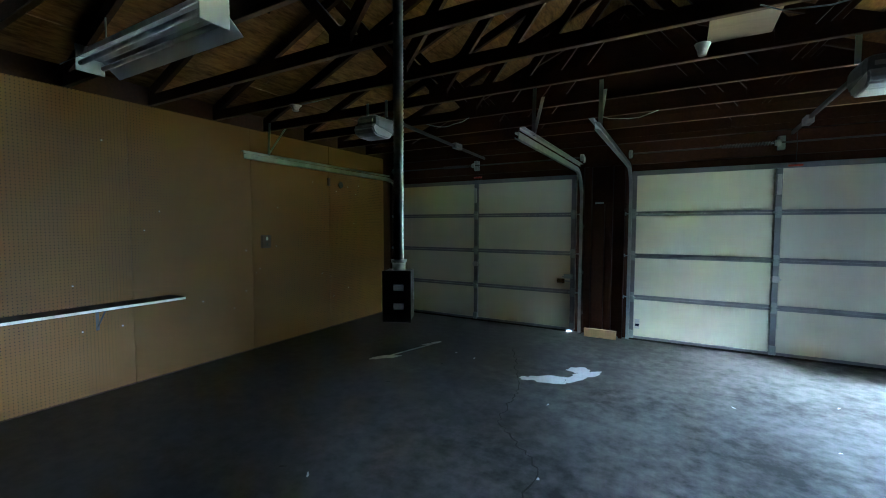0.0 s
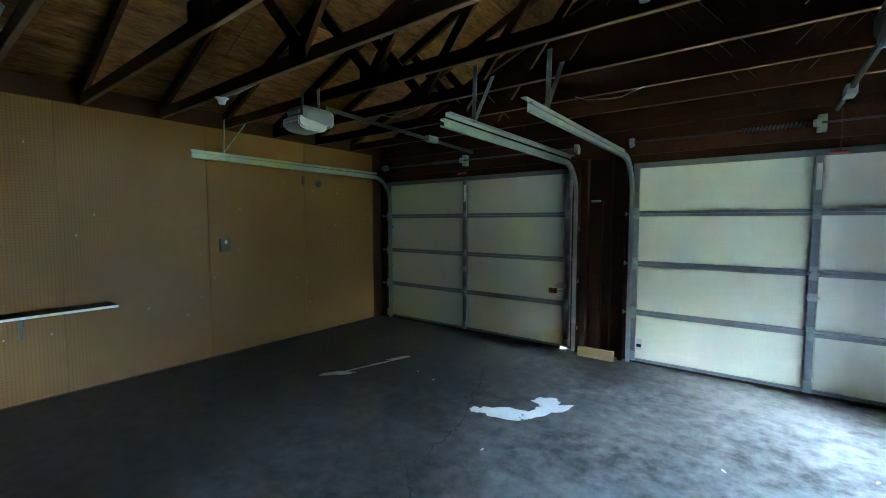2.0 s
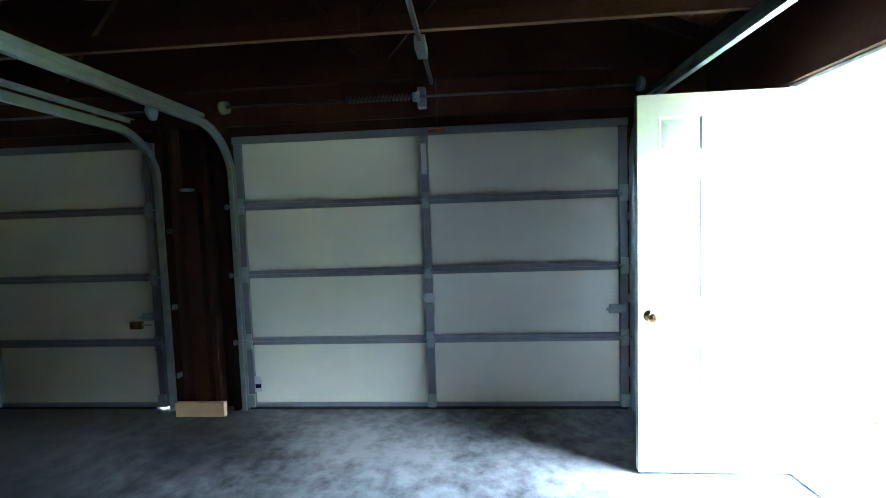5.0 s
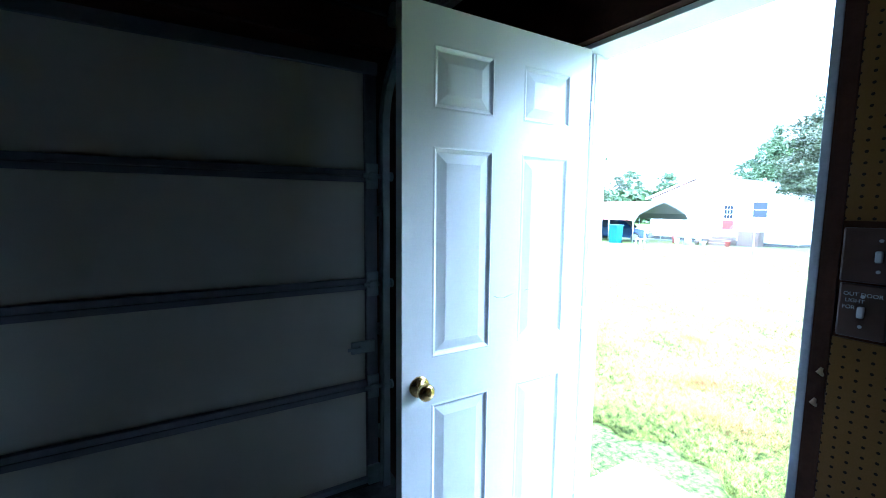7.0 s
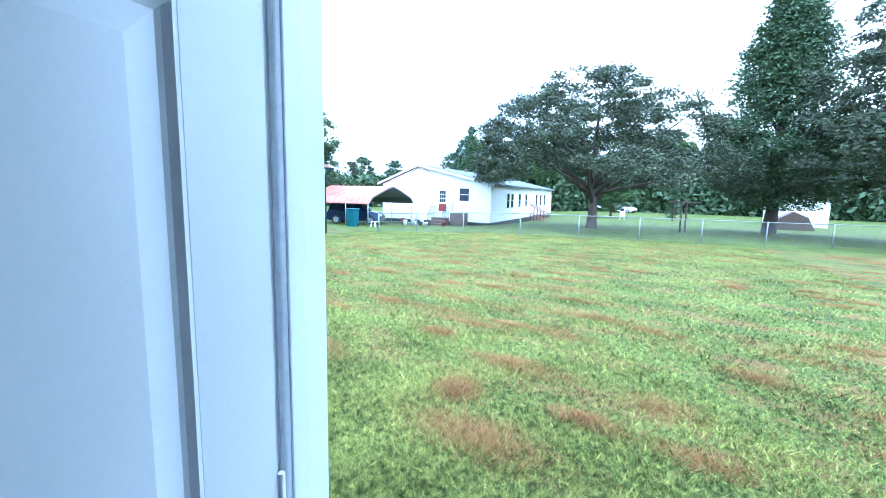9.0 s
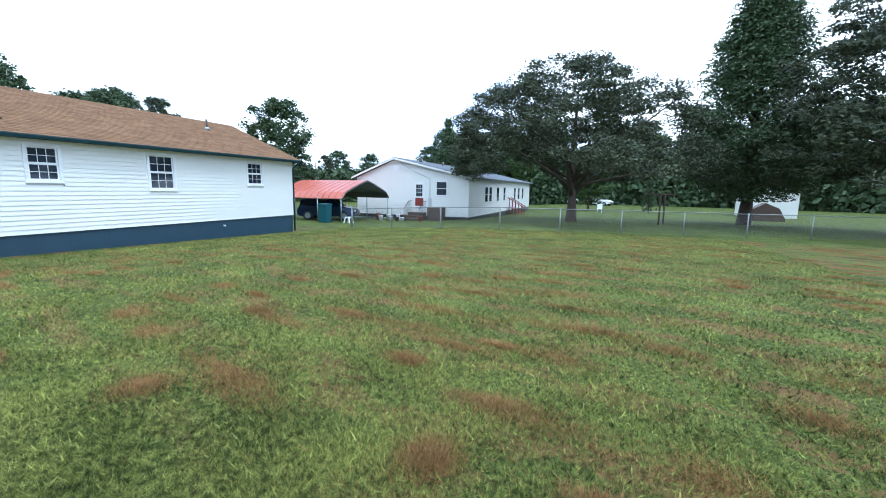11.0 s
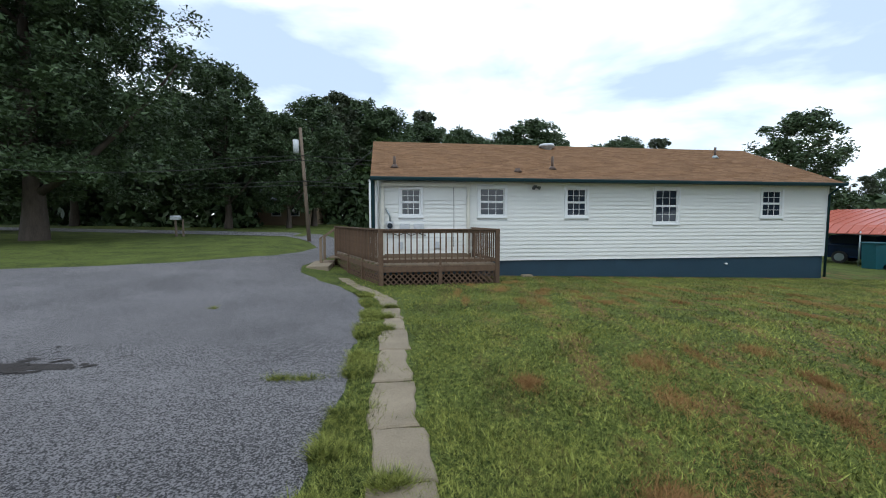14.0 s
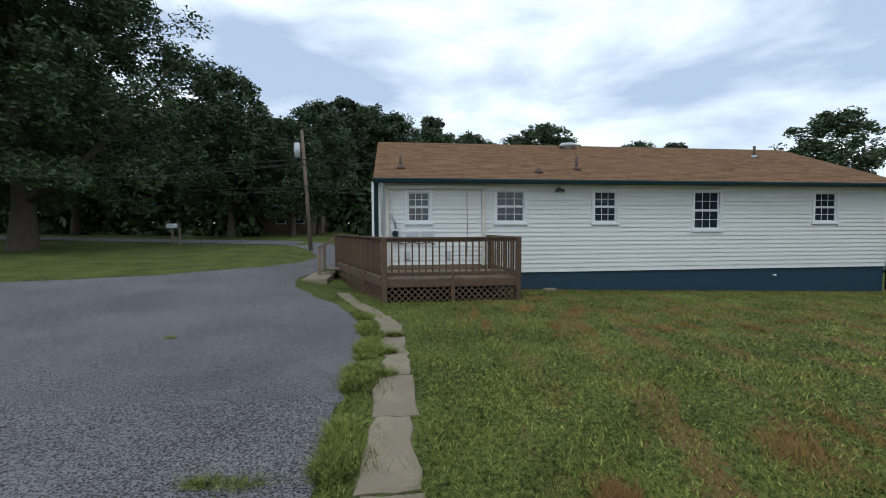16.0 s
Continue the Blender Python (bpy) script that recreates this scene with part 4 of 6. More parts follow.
DRIVE_WEST = [(7.0, -12), (19.0, -12), (19.6, -6.5), (20.2, -3.5), (20.85, -1.78), (22, -0.55), (23.2, 0.2), (25.5, 0.75), (28, 0.95), (29.5, 0.4), (33, -1.5)]


def drive_mesh():
    verts, faces = [], []
    cols, n = 26, 0
    rng = random.Random(3)
    ys = [7.02 + i * 0.13 for i in range(int(26 / 0.13))]
    for y in ys:
        a, b = along(DRIVE_WEST, y), along(DRIVE_EAST, y) + rng.uniform(-0.03, 0.03)
        for i in range(cols):
            k = i / (cols - 1)
            k = 1 - (1 - k) ** 1.8
            x = a + (b - a) * k
            verts.append((x, y, max(lie(x, y), lie(x + 0.5, y)) + 0.012 if i < cols - 1 else lie(x, y) - 0.02))
    for j in range(len(ys) - 1):
        for i in range(cols - 1):
            p = j * cols + i
            faces.append((p, p + 1, p + cols + 1, p + cols))
    return verts, faces


ob = cloud("road_drive", *drive_mesh(), ASPHALT)
ob.data.polygons.foreach_set("use_smooth", [True] * len(ob.data.polygons))
tagged(ob, kind="structure")


def road_line(x):
    return 32.4 - 0.40 * x if x < 2 else 31.6 + 0.06 * (x - 2)


def road_mesh():
    verts, faces = [], []
    xs = [-90 + i * 2 for i in range(95)]
    for x in xs:
        for k in range(4):
            y = road_line(x) + k * 3.6 / 3
            verts.append((x, y, lie(x, y) + 0.03))
    for j in range(len(xs) - 1):
        for i in range(3):
            p = j * 4 + i
            faces.append((p, p + 4, p + 5, p + 1))
    return verts, faces


tagged(cloud("road", *road_mesh(), ASPHALT), kind="structure")

# the line of worn concrete slabs beside the drive
pavement = setting("pavement", bx(B(), 4.0, 4.3, 7.9, 8.0, -0.3, -0.12), SLAB)
joints = [7.2, 7.95, 8.75, 9.41, 10.04, 10.88, 11.8, 12.75, 13.6, 14.54, 15.5, 16.3, 17.2, 18.1, 19.0, 20.0]
rng = random.Random(5)
for a, b in zip(joints, joints[1:]):
    ym = (a + b) / 2

    def edge(y):
        return 4.05 + 0.09 * ease(9, 13.5, y) - 0.10 * ease(7, 8.5, 9 - (y - 7)) * 0 - 1.35 * ease(14.6, 20.5, y) ** 1.1
    w = 0.32 + 0.07 * (1 - ease(9.2, 10.6, ym))
    bm = B()
    top = []
    gap = 0.006
    corners = [(edge(a) + rng.uniform(-0.03, 0.03), a + gap), (edge(a) + w + rng.uniform(-0.03, 0.03), a + gap), (edge(b) + w + rng.uniform(-0.03, 0.03), b - gap), (edge(b) + rng.uniform(-0.03, 0.03), b - gap)]
    ring = []
    for i in range(4):
        p, q = Vector(corners[i]), Vector(corners[(i + 1) % 4])
        for k in range(5):
            r = p.lerp(q, k / 5)
            ring.append((r.x + rng.uniform(-0.028, 0.028), r.y + rng.uniform(-0.016, 0.016)))
    tilt = rng.uniform(-0.008, 0.008)
    lo = [bm.verts.new((x, y, lie(x, y) - 0.1)) for x, y in ring]
    hi = [bm.verts.new((x, y, lie(x, y) + 0.010 + tilt * (y - ym))) for x, y in ring]
    cx, cy = sum(p[0] for p in ring) / 20, sum(p[1] for p in ring) / 20
    inn = [bm.verts.new((cx + (x - cx) * 0.93, cy + (y - cy) * 0.95, lie(x, y) + 0.020 + tilt * (y - ym))) for x, y in ring]
    for i in range(20):
        j = (i + 1) % 20
        bm.faces.new((lo[i], lo[j], hi[j], hi[i])), bm.faces.new((hi[i], hi[j], inn[j], inn[i]))
    bm.faces.new(inn)
    part("slab", bm, SLAB, pavement)
setting("pavement_landing", bx(B(), 1.62, 2.35, 21.3, 23.2, -0.4, -0.17, 0.02), SLAB)

# oil stain on the drive
stain = thing("oil_stain", (0.55, 11.75, lie(0.5, 11.7) + 0.0125), "dark oil stain on the asphalt drive", "oil stain")
bm = splash(B(), (0, 0), 0.5, 0.14, -12, 31, 0.003)
spots = random.Random(8)
for k in range(46):
    splash(bm, (spots.gauss(-0.1, 0.45), spots.gauss(0.05, 0.17)), spots.uniform(0.015, 0.09), spots.uniform(0.01, 0.04), spots.uniform(-30, 30), 40 + k, 0.0036 + 0.0001 * k)
splash(bm, (-0.5, 0.08), 0.3, 0.11, 5, 33, 0.0034)
part("oil", bm, surface("oil_stain", (0.014, 0.011, 0.010), (0.045, 0.036, 0.033), 9, 0.85, bump=0.5, fine=120, spread=0.2), stain)

cracks = thing("drive_cracks", (0, 0, lie(2, 10) + 0.0115), "thin winding cracks in the asphalt drive", "crack")
for k, (a, b) in enumerate((((2.95, 10.97), (3.8, 10.98)), ((0.9, 11.2), (2.0, 11.75)), ((2.0, 11.75), (2.4, 12.1)), ((2.5, 8.9), (3.55, 9.3)), ((-1.5, 9.6), (1.2, 10.5)))):
    part("crack", jagged(B(), a, b, 22, 0.018, 0.004, 60 + k), CRACKDARK, cracks)


# ---- grass blades ----
def blades(n, spot, low, high, wide, seed):
    r = np.random.RandomState(seed)
    roots = []
    while len(roots) < n:
        x, y = spot(r)
        if x is not None:
            roots.append((x, y, lie(x, y) - 0.006))
    root = np.array(roots)
    h = r.uniform(low, high, n) * (0.75 + 0.5 * np.sin(root[:, 0] * 2.3 + 1.7 * np.sin(root[:, 1] * 1.9)) ** 2)
    a, b, lean = r.uniform(0, 6.283, n), r.uniform(0, 6.283, n), r.uniform(0.3, 1.7, n) * h
    side = np.stack([np.cos(a) * wide, np.sin(a) * wide, np.zeros(n)], 1)
    tip = root + np.stack([np.cos(b) * lean, np.sin(b) * lean, h], 1)
    verts = np.stack([root - side, root + side, tip], 1).reshape(-1, 3)
    return verts.tolist(), np.arange(3 * n).reshape(-1, 3).tolist()


def on_lawn(x, y):
    if y < 20.2 and 2.3 < x < 7.4 and y > 18.2 - 0 and not (x < 4.0 and y < 20):
        return False
    if x < EAST + 0.86 and 5.1 < y < 6.35:
        return False
    if x < EAST + 0.2 and y < 7.05:
        return False
    if x < along(DRIVE_EAST, y) + 0.02 and x > along(DRIVE_WEST, y) - 0.02:
        return False
    return not (20.3 < y < 29 and 3.8 < x < 20.3)


def near_lawn(r):
    d, a = abs(r.normal(0, 3.4)) + 0.2, r.uniform(-1.5, 2.2)
    x, y = 4.1 + d * math.cos(a), 7.2 + d * math.sin(a) * 1.3
    ragged = 0.06 * math.sin(y * 7.3) + 0.05 * math.sin(y * 3.1 + 1.3) + 0.045 * math.sin(y * 19)
    if y < 15.5 and 4.04 + 0.09 * ease(9, 13.5, y) + ragged * 0.8 < x < 4.40 + 0.08 * ease(9, 13.5, y) + ragged:
        return None, None
    return (x, y) if on_lawn(x, y) and x > 3.3 else (None, None)


def far_lawn(r):
    x, y = r.uniform(3, 24), r.uniform(1, 20)
    if 3.9 < x < 4.5 and y < 16:
        return None, None
    return (x, y) if on_lawn(x, y) else (None, None)


def dry_rows(r):
    u, v, long, wide = clumps[min(len(clumps) - 1, int(r.rand() ** 1.6 * len(clumps)))]
    far = 0.85 if r.rand() < 0.88 else 2.2
    u, v = u + r.normal(0, 1) * wide * far, v + r.normal(0, 1) * long * far
    c, s = math.cos(radians(ROW_TURN)), math.sin(radians(ROW_TURN))
    x, y = u * c - v * s, u * s + v * c
    return (x, y) if x > 4.7 and on_lawn(x, y) else (None, None)


def clump_rows():
    """Heaps of clippings strung along the mower's rows, the nearest first."""
    r = random.Random(21)
    found = []
    for row in range(28):
        u = 2.6 + row * 0.86
        v = -9.0
        while v < 19:
            v += r.uniform(0.35, 1.9)
            c, s = math.cos(radians(ROW_TURN)), math.sin(radians(ROW_TURN))
            uu = u + r.gauss(0, 0.14)
            x, y = uu * c - v * s, uu * s + v * c
            if x < 5.0 or x > 23.5 or noise.noise((x * 0.35, y * 0.35, 2.2)) < -0.12:
                continue
            found.append((math.hypot(x - 4.2, y - 7.5), uu, v, r.uniform(0.08, 0.42), r.uniform(0.04, 0.13)))
    return [f[1:] for f in sorted(found)]


clumps = clump_rows()


def weeds(r):
    """Longer tufts in the slab joints and along the edge of the drive."""
    if r.rand() < 0.16:
        j = joints[2 + int(r.rand() * 9)]
        if int(j * 7) % 2 == 0:
            return None, None
        k = (j * 3.7) % 1
        return 4.12 + 0.10 * ease(9, 13.5, j) + 0.2 * (k - 0.5) + r.normal(0, 0.06), j + r.normal(0, 0.025)
    y = r.uniform(8, 17)
    if math.sin(y * 5.1) + 0.6 * math.sin(y * 13.7) < -0.1:
        return None, None
    return along(DRIVE_EAST, y) + abs(r.normal(0.0, 0.13)) - 0.04, y


def drive_weeds(r):
    cx, cy, s = ((3.44, 11.05, 0.09), (3.40, 11.06, 0.12), (2.9, 9.25, 0.13), (3.2, 11.08, 0.05), (1.33, 14.58, 0.03), (1.33, 15.45, 0.04))[min(5, int(r.rand() * 4.4))]
    return cx + r.normal(0, s), cy + r.normal(0, s * 0.35)


for nm, data, mt in (("grass", blades(470000, near_lawn, 0.015, 0.052, 0.0026, 1), BLADE), ("grass", blades(260000, far_lawn, 0.02, 0.055, 0.008, 2), BLADE),
                     ("grass", blades(34000, weeds, 0.025, 0.10, 0.0034, 3), BLADE), ("grass", blades(1500, drive_weeds, 0.03, 0.09, 0.003, 4), BLADE),
                     ("dry_grass", blades(300000, dry_rows, 0.024, 0.062, 0.0030, 5), STRAW)):
    tagged(cloud(nm, *data, mt), "short mown lawn grass" if nm == "grass" else "dried brown mowing clippings in rows", "grass", kind="stuff")

# ---- the white bungalow ----
HX0, HX1, HY0, HY1 = 3.85, 20.22, 20.4, 28.4
SILL, EAVE = 0.03, 2.62
WINDOWS = ((4.63, 5.40, 1.42, 2.39), (7.15, 8.14, 1.41, 2.44), (10.10, 10.95, 1.40, 2.45), (13.30, 14.30, 1.18, 2.46), (17.43, 18.37, 1.40, 2.45))
house = thing("bungalow", (0, 0, 0), "long white vinyl-sided bungalow with brown shingle roof and navy base", "house")
openings = [(a + 0.07, b - 0.07, c + 0.07, d - 0.06) for a, b, c, d in WINDOWS]
part("wall", holed(B(), "y", HY0 + 0.012, HY0 + 0.14, HX0, HX1, SILL, EAVE, openings), TRIMWHITE, house)
for x in (HX0, HX1 - 0.13):
    part("wall", bx(B(), x, x + 0.13, HY0 + 0.141, HY1, SILL, EAVE), SIDING, house)
part("wall", bx(B(), HX0 + 0.131, HX1 - 0.131, HY1 - 0.13, HY1, SILL, EAVE), SIDING, house)
for x in (HX0, HX1 - 0.13):
    part("gable", prism(B(), [(HY0 + 0.01, EAVE + 0.002), (HY1, EAVE + 0.002), ((HY0 + HY1) / 2, 4.36)], "x", x, x + 0.13), SIDING, house)
course = 0.13
siding = part("siding", bx(B(), HX0 - 0.01, HX1 + 0.01, HY0 + 0.002, HY0 + 0.0115, SILL, SILL + 0.02), SIDING, house)
for k in range(20):
    z0 = SILL + k * course
    z1 = min(z0 + course, EAVE)
    spans, x = [], HX0 - 0.012
    for a, b, c, d in sorted(WINDOWS):
        if c < z0 + 0.09 and d > z0 + 0.01:
            spans.append((x, a))
            x = b
    spans.append((x, HX1 + 0.012))
    for a, b in spans:
        bm = prism(B(), [(HY0 - 0.024, z0 - 0.004), (HY0 + 0.011, z0 - 0.004), (HY0 + 0.011, z1), (HY0 - 0.001, z1)], "x", a, b)
        part("siding_board", bm, SIDING, siding)
base = B()
for k in range(14):
    xa = HX0 + 0.03 + k * (HX1 - HX0 - 0.06) / 14
    xb = HX0 + 0.03 + (k + 1) * (HX1 - HX0 - 0.06) / 14
    bx(base, xa, xb, HY0 + 0.03, HY0 + 0.2, -1.3, SILL - 0.003)
for x in (HX0 + 0.03, HX1 - 0.2):
    bx(base, x, x + 0.17, HY0 + 0.201, HY1 - 0.03, -1.3, SILL - 0.003)
bx(base, HX0 + 0.2, HX1 - 0.2, HY1 - 0.2, HY1 - 0.03, -1.3, SILL - 0.003)
part("foundation", base, NAVY, house, "navy painted block foundation")
for x in (9.3, 12.0, 15.2, 17.6):
    part("foundation_vent", bx(B(), x, x + 0.3, HY0 + 0.022, HY0 + 0.029, -0.18, -0.05), NAVY, house)
bm = tube(B(), [(16.2, HY0 + 0.03, -0.2), (16.2, HY0 - 0.06, -0.2)], 0.03, 10)
part("pipe_stub", bm, TRIMWHITE, house)
part("floor_slab", bx(B(), HX0 + 0.14, HX1 - 0.14, HY0 + 0.15, HY1 - 0.14, SILL, SILL + 0.1), TIMBER, house)
part("ceiling_slab", bx(B(), HX0 + 0.14, HX1 - 0.14, HY0 + 0.15, HY1 - 0.14, EAVE - 0.06, EAVE - 0.01), TRIMWHITE, house)

# roof: two decks and shingle courses on the near slope
ry, rz, ey, ez = (HY0 + HY1) / 2, 4.46, HY0 - 0.36, 2.66
tilt = math.atan2(rz - ez, ry - ey)
run = math.hypot(rz - ez, ry - ey)
roof = part("roof", prism(B(), [(ey, ez - 0.02), (ry, rz - 0.02), (2 * ry - ey, ez - 0.02), (2 * ry - ey, ez - 0.10), (ry, rz - 0.10), (ey, ez - 0.10)], "x", HX0 - 0.045, HX1 + 0.2), TIMBER, house)
n = 33
rng = random.Random(6)
for side in (1, -1):
    for k in range(n):
        s0, s1 = k * run / n, (k + 1) * run / n + 0.03
        bm = B()
        x = HX0 - 0.07
        off = 0.3048 * ((k * 0.5) % 1) + rng.uniform(0, 0.06)
        first_w = 0.3048 - off
        while x < HX1 + 0.23:
            w = first_w if x < HX0 - 0.06 and first_w > 0.05 else 0.3048
            x2 = min(x + w, HX1 + 0.23)
            ya, yb = ey - 0.02 + s0 * math.cos(tilt), ey - 0.02 + s1 * math.cos(tilt)
            za, zb = ez + s0 * math.sin(tilt), ez + s1 * math.sin(tilt)
            if side < 0:
                ya, yb = 2 * ry - ya, 2 * ry - yb
            j = rng.uniform(-0.004, 0.004)
            v = [bm.verts.new(p) for p in ((x + 0.003, ya, za + 0.010 + j - 0.012), (x2 - 0.003, ya, za + 0.010 + j - 0.012), (x + 0.003, ya, za + 0.010 + j), (x2 - 0.003, ya, za + 0.010 + j), (x2 - 0.003, yb, zb - 0.001), (x + 0.003, yb, zb - 0.001))]
            bm.faces.new((v[0], v[1], v[3], v[2])), bm.faces.new((v[2], v[3], v[4], v[5]))
            x = x2
        if side < 0 and k:
            bm.free()
            continue
        if side < 0:
            bm.free()
            bm = prism(B(), [(2 * ry - ey + 0.02, ez), (ry, rz + 0.0), (ry, rz + 0.012), (2 * ry - ey + 0.02, ez + 0.012)], "x", HX0 - 0.06, HX1 + 0.22)
        part("shingle_course", bm, SHINGLE, roof)
part("ridge_cap", prism(B(), [(ry - 0.14, rz - 0.045), (ry, rz + 0.022), (ry + 0.14, rz - 0.045), (ry, rz + 0.0)], "x", HX0 - 0.07, HX1 + 0.23), SHINGLE, roof)
bm = prism(B(), [(ey - 0.13, ez - 0.10), (ey - 0.01, ez - 0.12), (ey - 0.01, ez - 0.012), (ey - 0.13, ez - 0.0), (ey - 0.145, ez - 0.03)], "x", HX0 - 0.07, HX1 + 0.23)
part("gutter", bm, TEALFASCIA, house, "dark teal gutter along the eave")
part("soffit", bx(B(), HX0 - 0.045, HX1 + 0.2, ey, HY0 - 0.016, EAVE - 0.045, EAVE - 0.03), TRIMWHITE, house)
for x in (HX0 - 0.06, HX1 + 0.2):
    part("barge_board", prism(B(), [(ey, ez - 0.16), (ry, rz - 0.16), (2 * ry - ey, ez - 0.16), (2 * ry - ey, ez - 0.02), (ry, rz - 0.02), (ey, ez - 0.02)], "x", x, x + 0.014), TEALFASCIA, house)
part("downspout", tube(B(), [(HX1 + 0.02, ey - 0.05, ez - 0.12), (HX1 + 0.02, HY0 - 0.05, ez - 0.4), (HX1 + 0.02, HY0 - 0.05, -0.75)], 0.04, 8), TEALFASCIA, house)
part("downspout", tube(B(), [(HX0 + 0.16, ey - 0.05, ez - 0.11), (HX0 + 0.16, HY0 - 0.06, ez - 0.3), (HX0 + 0.16, HY0 - 0.06, 0.35)], 0.035, 8), TRIMWHITE, house)
part("corner_post", bx(B(), HX0 - 0.12, HX0 - 0.06, HY0 - 0.3, HY0 - 0.24, 0.2, EAVE - 0.046), TRIMWHITE, house)
part("corner_board", bx(B(), HX0 - 0.05, HX0 + 0.05, HY0 - 0.025, HY0 - 0.015, 0.0, EAVE - 0.05), TEALFASCIA, house)
for x in (HX1 - 0.05,):
    part("corner_board", bx(B(), x, x + 0.08, HY0 - 0.025, HY0 - 0.015, SILL, EAVE - 0.05), TRIMWHITE, house)


def window(parent, a, b, c, d, y, wide_grid=3):
    """A double-hung window: trim, sashes with a grid, and panes; it faces south."""
    w = part("window", holed(B(), "y", y - 0.045, y + 0.05, a, b, c, d, [(a + 0.085, b - 0.085, c + 0.085, d - 0.075)]), TRIMWHITE, parent)
    part("sill", bx(B(), a - 0.02, b + 0.02, y - 0.07, y - 0.0455, c - 0.0, c + 0.04), TRIMWHITE, w)
    ia, ib, ic, id_ = a + 0.086, b - 0.086, c + 0.086, d - 0.076
    mid = (ic + id_) / 2
    for z0, z1, yy in ((ic, mid - 0.002, y + 0.005), (mid + 0.002, id_, y + 0.02)):
        part("sash", holed(B(), "y", yy - 0.012, yy + 0.012, ia, ib, z0, z1, [(ia + 0.035, ib - 0.035, z0 + 0.035, z1 - 0.03)]), TRIMWHITE, w)
        part("pane", bx(B(), ia + 0.036, ib - 0.036, yy + 0.001, yy + 0.005, z0 + 0.036, z1 - 0.031), GLASSDARK, w)
        bm = B()
        for k in range(1, wide_grid):
            x = ia + 0.036 + (ib - ia - 0.072) * k / wide_grid
            bx(bm, x - 0.008, x + 0.008, yy - 0.006, yy, z0 + 0.036, z1 - 0.031)
        zc = (z0 + z1) / 2
        bx(bm, ia + 0.036, ib - 0.036, yy - 0.0065, yy - 0.0005, zc - 0.008, zc + 0.008)
        part("muntin", bm, TRIMWHITE, w)
    return w


for a, b, c, d in WINDOWS:
    window(house, a, b, c, d, HY0)
# old porch frame on the wall
part("porch_trim", bx(B(), 4.10, 6.90, HY0 - 0.15, HY0 - 0.025, 2.40, 2.50), CREAM, house)
for x in (4.10, 6.80):
    part("porch_trim", bx(B(), x, x + 0.085, HY0 - 0.11, HY0 - 0.025, 0.26, 2.395), CREAM, house)
part("wall_cable", tube(B(), [(6.38, HY0 - 0.02, 2.39), (6.39, HY0 - 0.02, 1.3), (6.38, HY0 - 0.02, 0.5)], 0.008, 6), WIRE, house)
meter = part("electric_meter", bx(B(), 4.25, 4.46, HY0 - 0.14, HY0 - 0.02, 0.95, 1.3, 0.02), PALEGREY, house)
part("dial", disc(B(), (4.355, HY0 - 0.2, 1.17), "y", 0.085, 0.06, 18), GLASSDARK, meter)
part("conduit", tube(B(), [(4.37, HY0 - 0.06, 1.3), (4.35, HY0 - 0.06, 1.5), (4.24, HY0 - 0.06, 1.7)], 0.025, 8), GALV, meter)
for x in (4.66, 5.1):
    part("junction_box", bx(B(), x, x + 0.32, HY0 - 0.12, HY0 - 0.02, 1.06, 1.24, 0.015), PALEGREY, house)
part("service_cable", tube(B(), [(4.4 + k * 0.12, HY0 - 0.06, 0.95 - 0.09 * math.sin(k * 0.9) ** 2) for k in range(10)], 0.014, 6), WIRE, house)
for x in (4.6, 5.75, 7.45):
    part("wall_outlet", bx(B(), x, x + 0.16, HY0 - 0.07, HY0 - 0.018, 0.45, 0.66, 0.01), PALEGREY, house)
part("flood_light", tube(tube(bx(B(), 9.02, 9.14, HY0 - 0.04, HY0 - 0.018, 2.38, 2.48, 0.005), [(9.05, HY0 - 0.05, 2.42), (8.98, HY0 - 0.16, 2.38)], [0.02, 0.06], 12), [(9.11, HY0 - 0.05, 2.42), (9.18, HY0 - 0.16, 2.38)], [0.02, 0.06], 12), DARKGREY, house)


def on_roof(y):
    return ez + (y - ey) * math.tan(tilt) + 0.012


for x, y, h, flat in ((4.53, 21.0, 0.34, True), (8.6, 20.75, 0.10, True), (9.95, 21.1, 0.42, True), (17.9, 23.1, 0.42, False)):
    z = on_roof(y)
    pipe = part("vent_pipe", tube(B(), [(x, y, z - 0.05), (x, y, z + h)], 0.045 if h > 0.2 else 0.09, 12), BROWNMETAL, roof)
    part("flashing", tube(B(), [(x, y, z - 0.04), (x, y, z + 0.09)], [0.16, 0.06], 12), BROWNMETAL if flat else GALV, pipe)
z = on_roof(24.0)
fan = part("roof_vent", tube(B(), [(10.9, 24.0, z - 0.1), (10.9, 24.0, z + 0.05), (10.9, 24.0, z + 0.06), (10.9, 24.0, z + 0.17), (10.9, 24.0, z + 0.2)], [0.2, 0.2, 0.34, 0.27, 0.05], 20), PALEGREY, roof)

# ---- the deck ----
deck = thing("timber_deck", (0, 0, 0), "weathered brown timber deck with railings and lattice skirt", "deck")
FL, FR, BR, BL, BM = Vector((4.10, 18.33)), Vector((7.24, 18.33)), Vector((7.0, 20.36)), Vector((2.42, 23.1)), Vector((3.72, 23.1))
TOPZ = 0.16


def left_x(y):
    return FL.x + (BL.x - FL.x) * (y - FL.y) / (BL.y - FL.y)


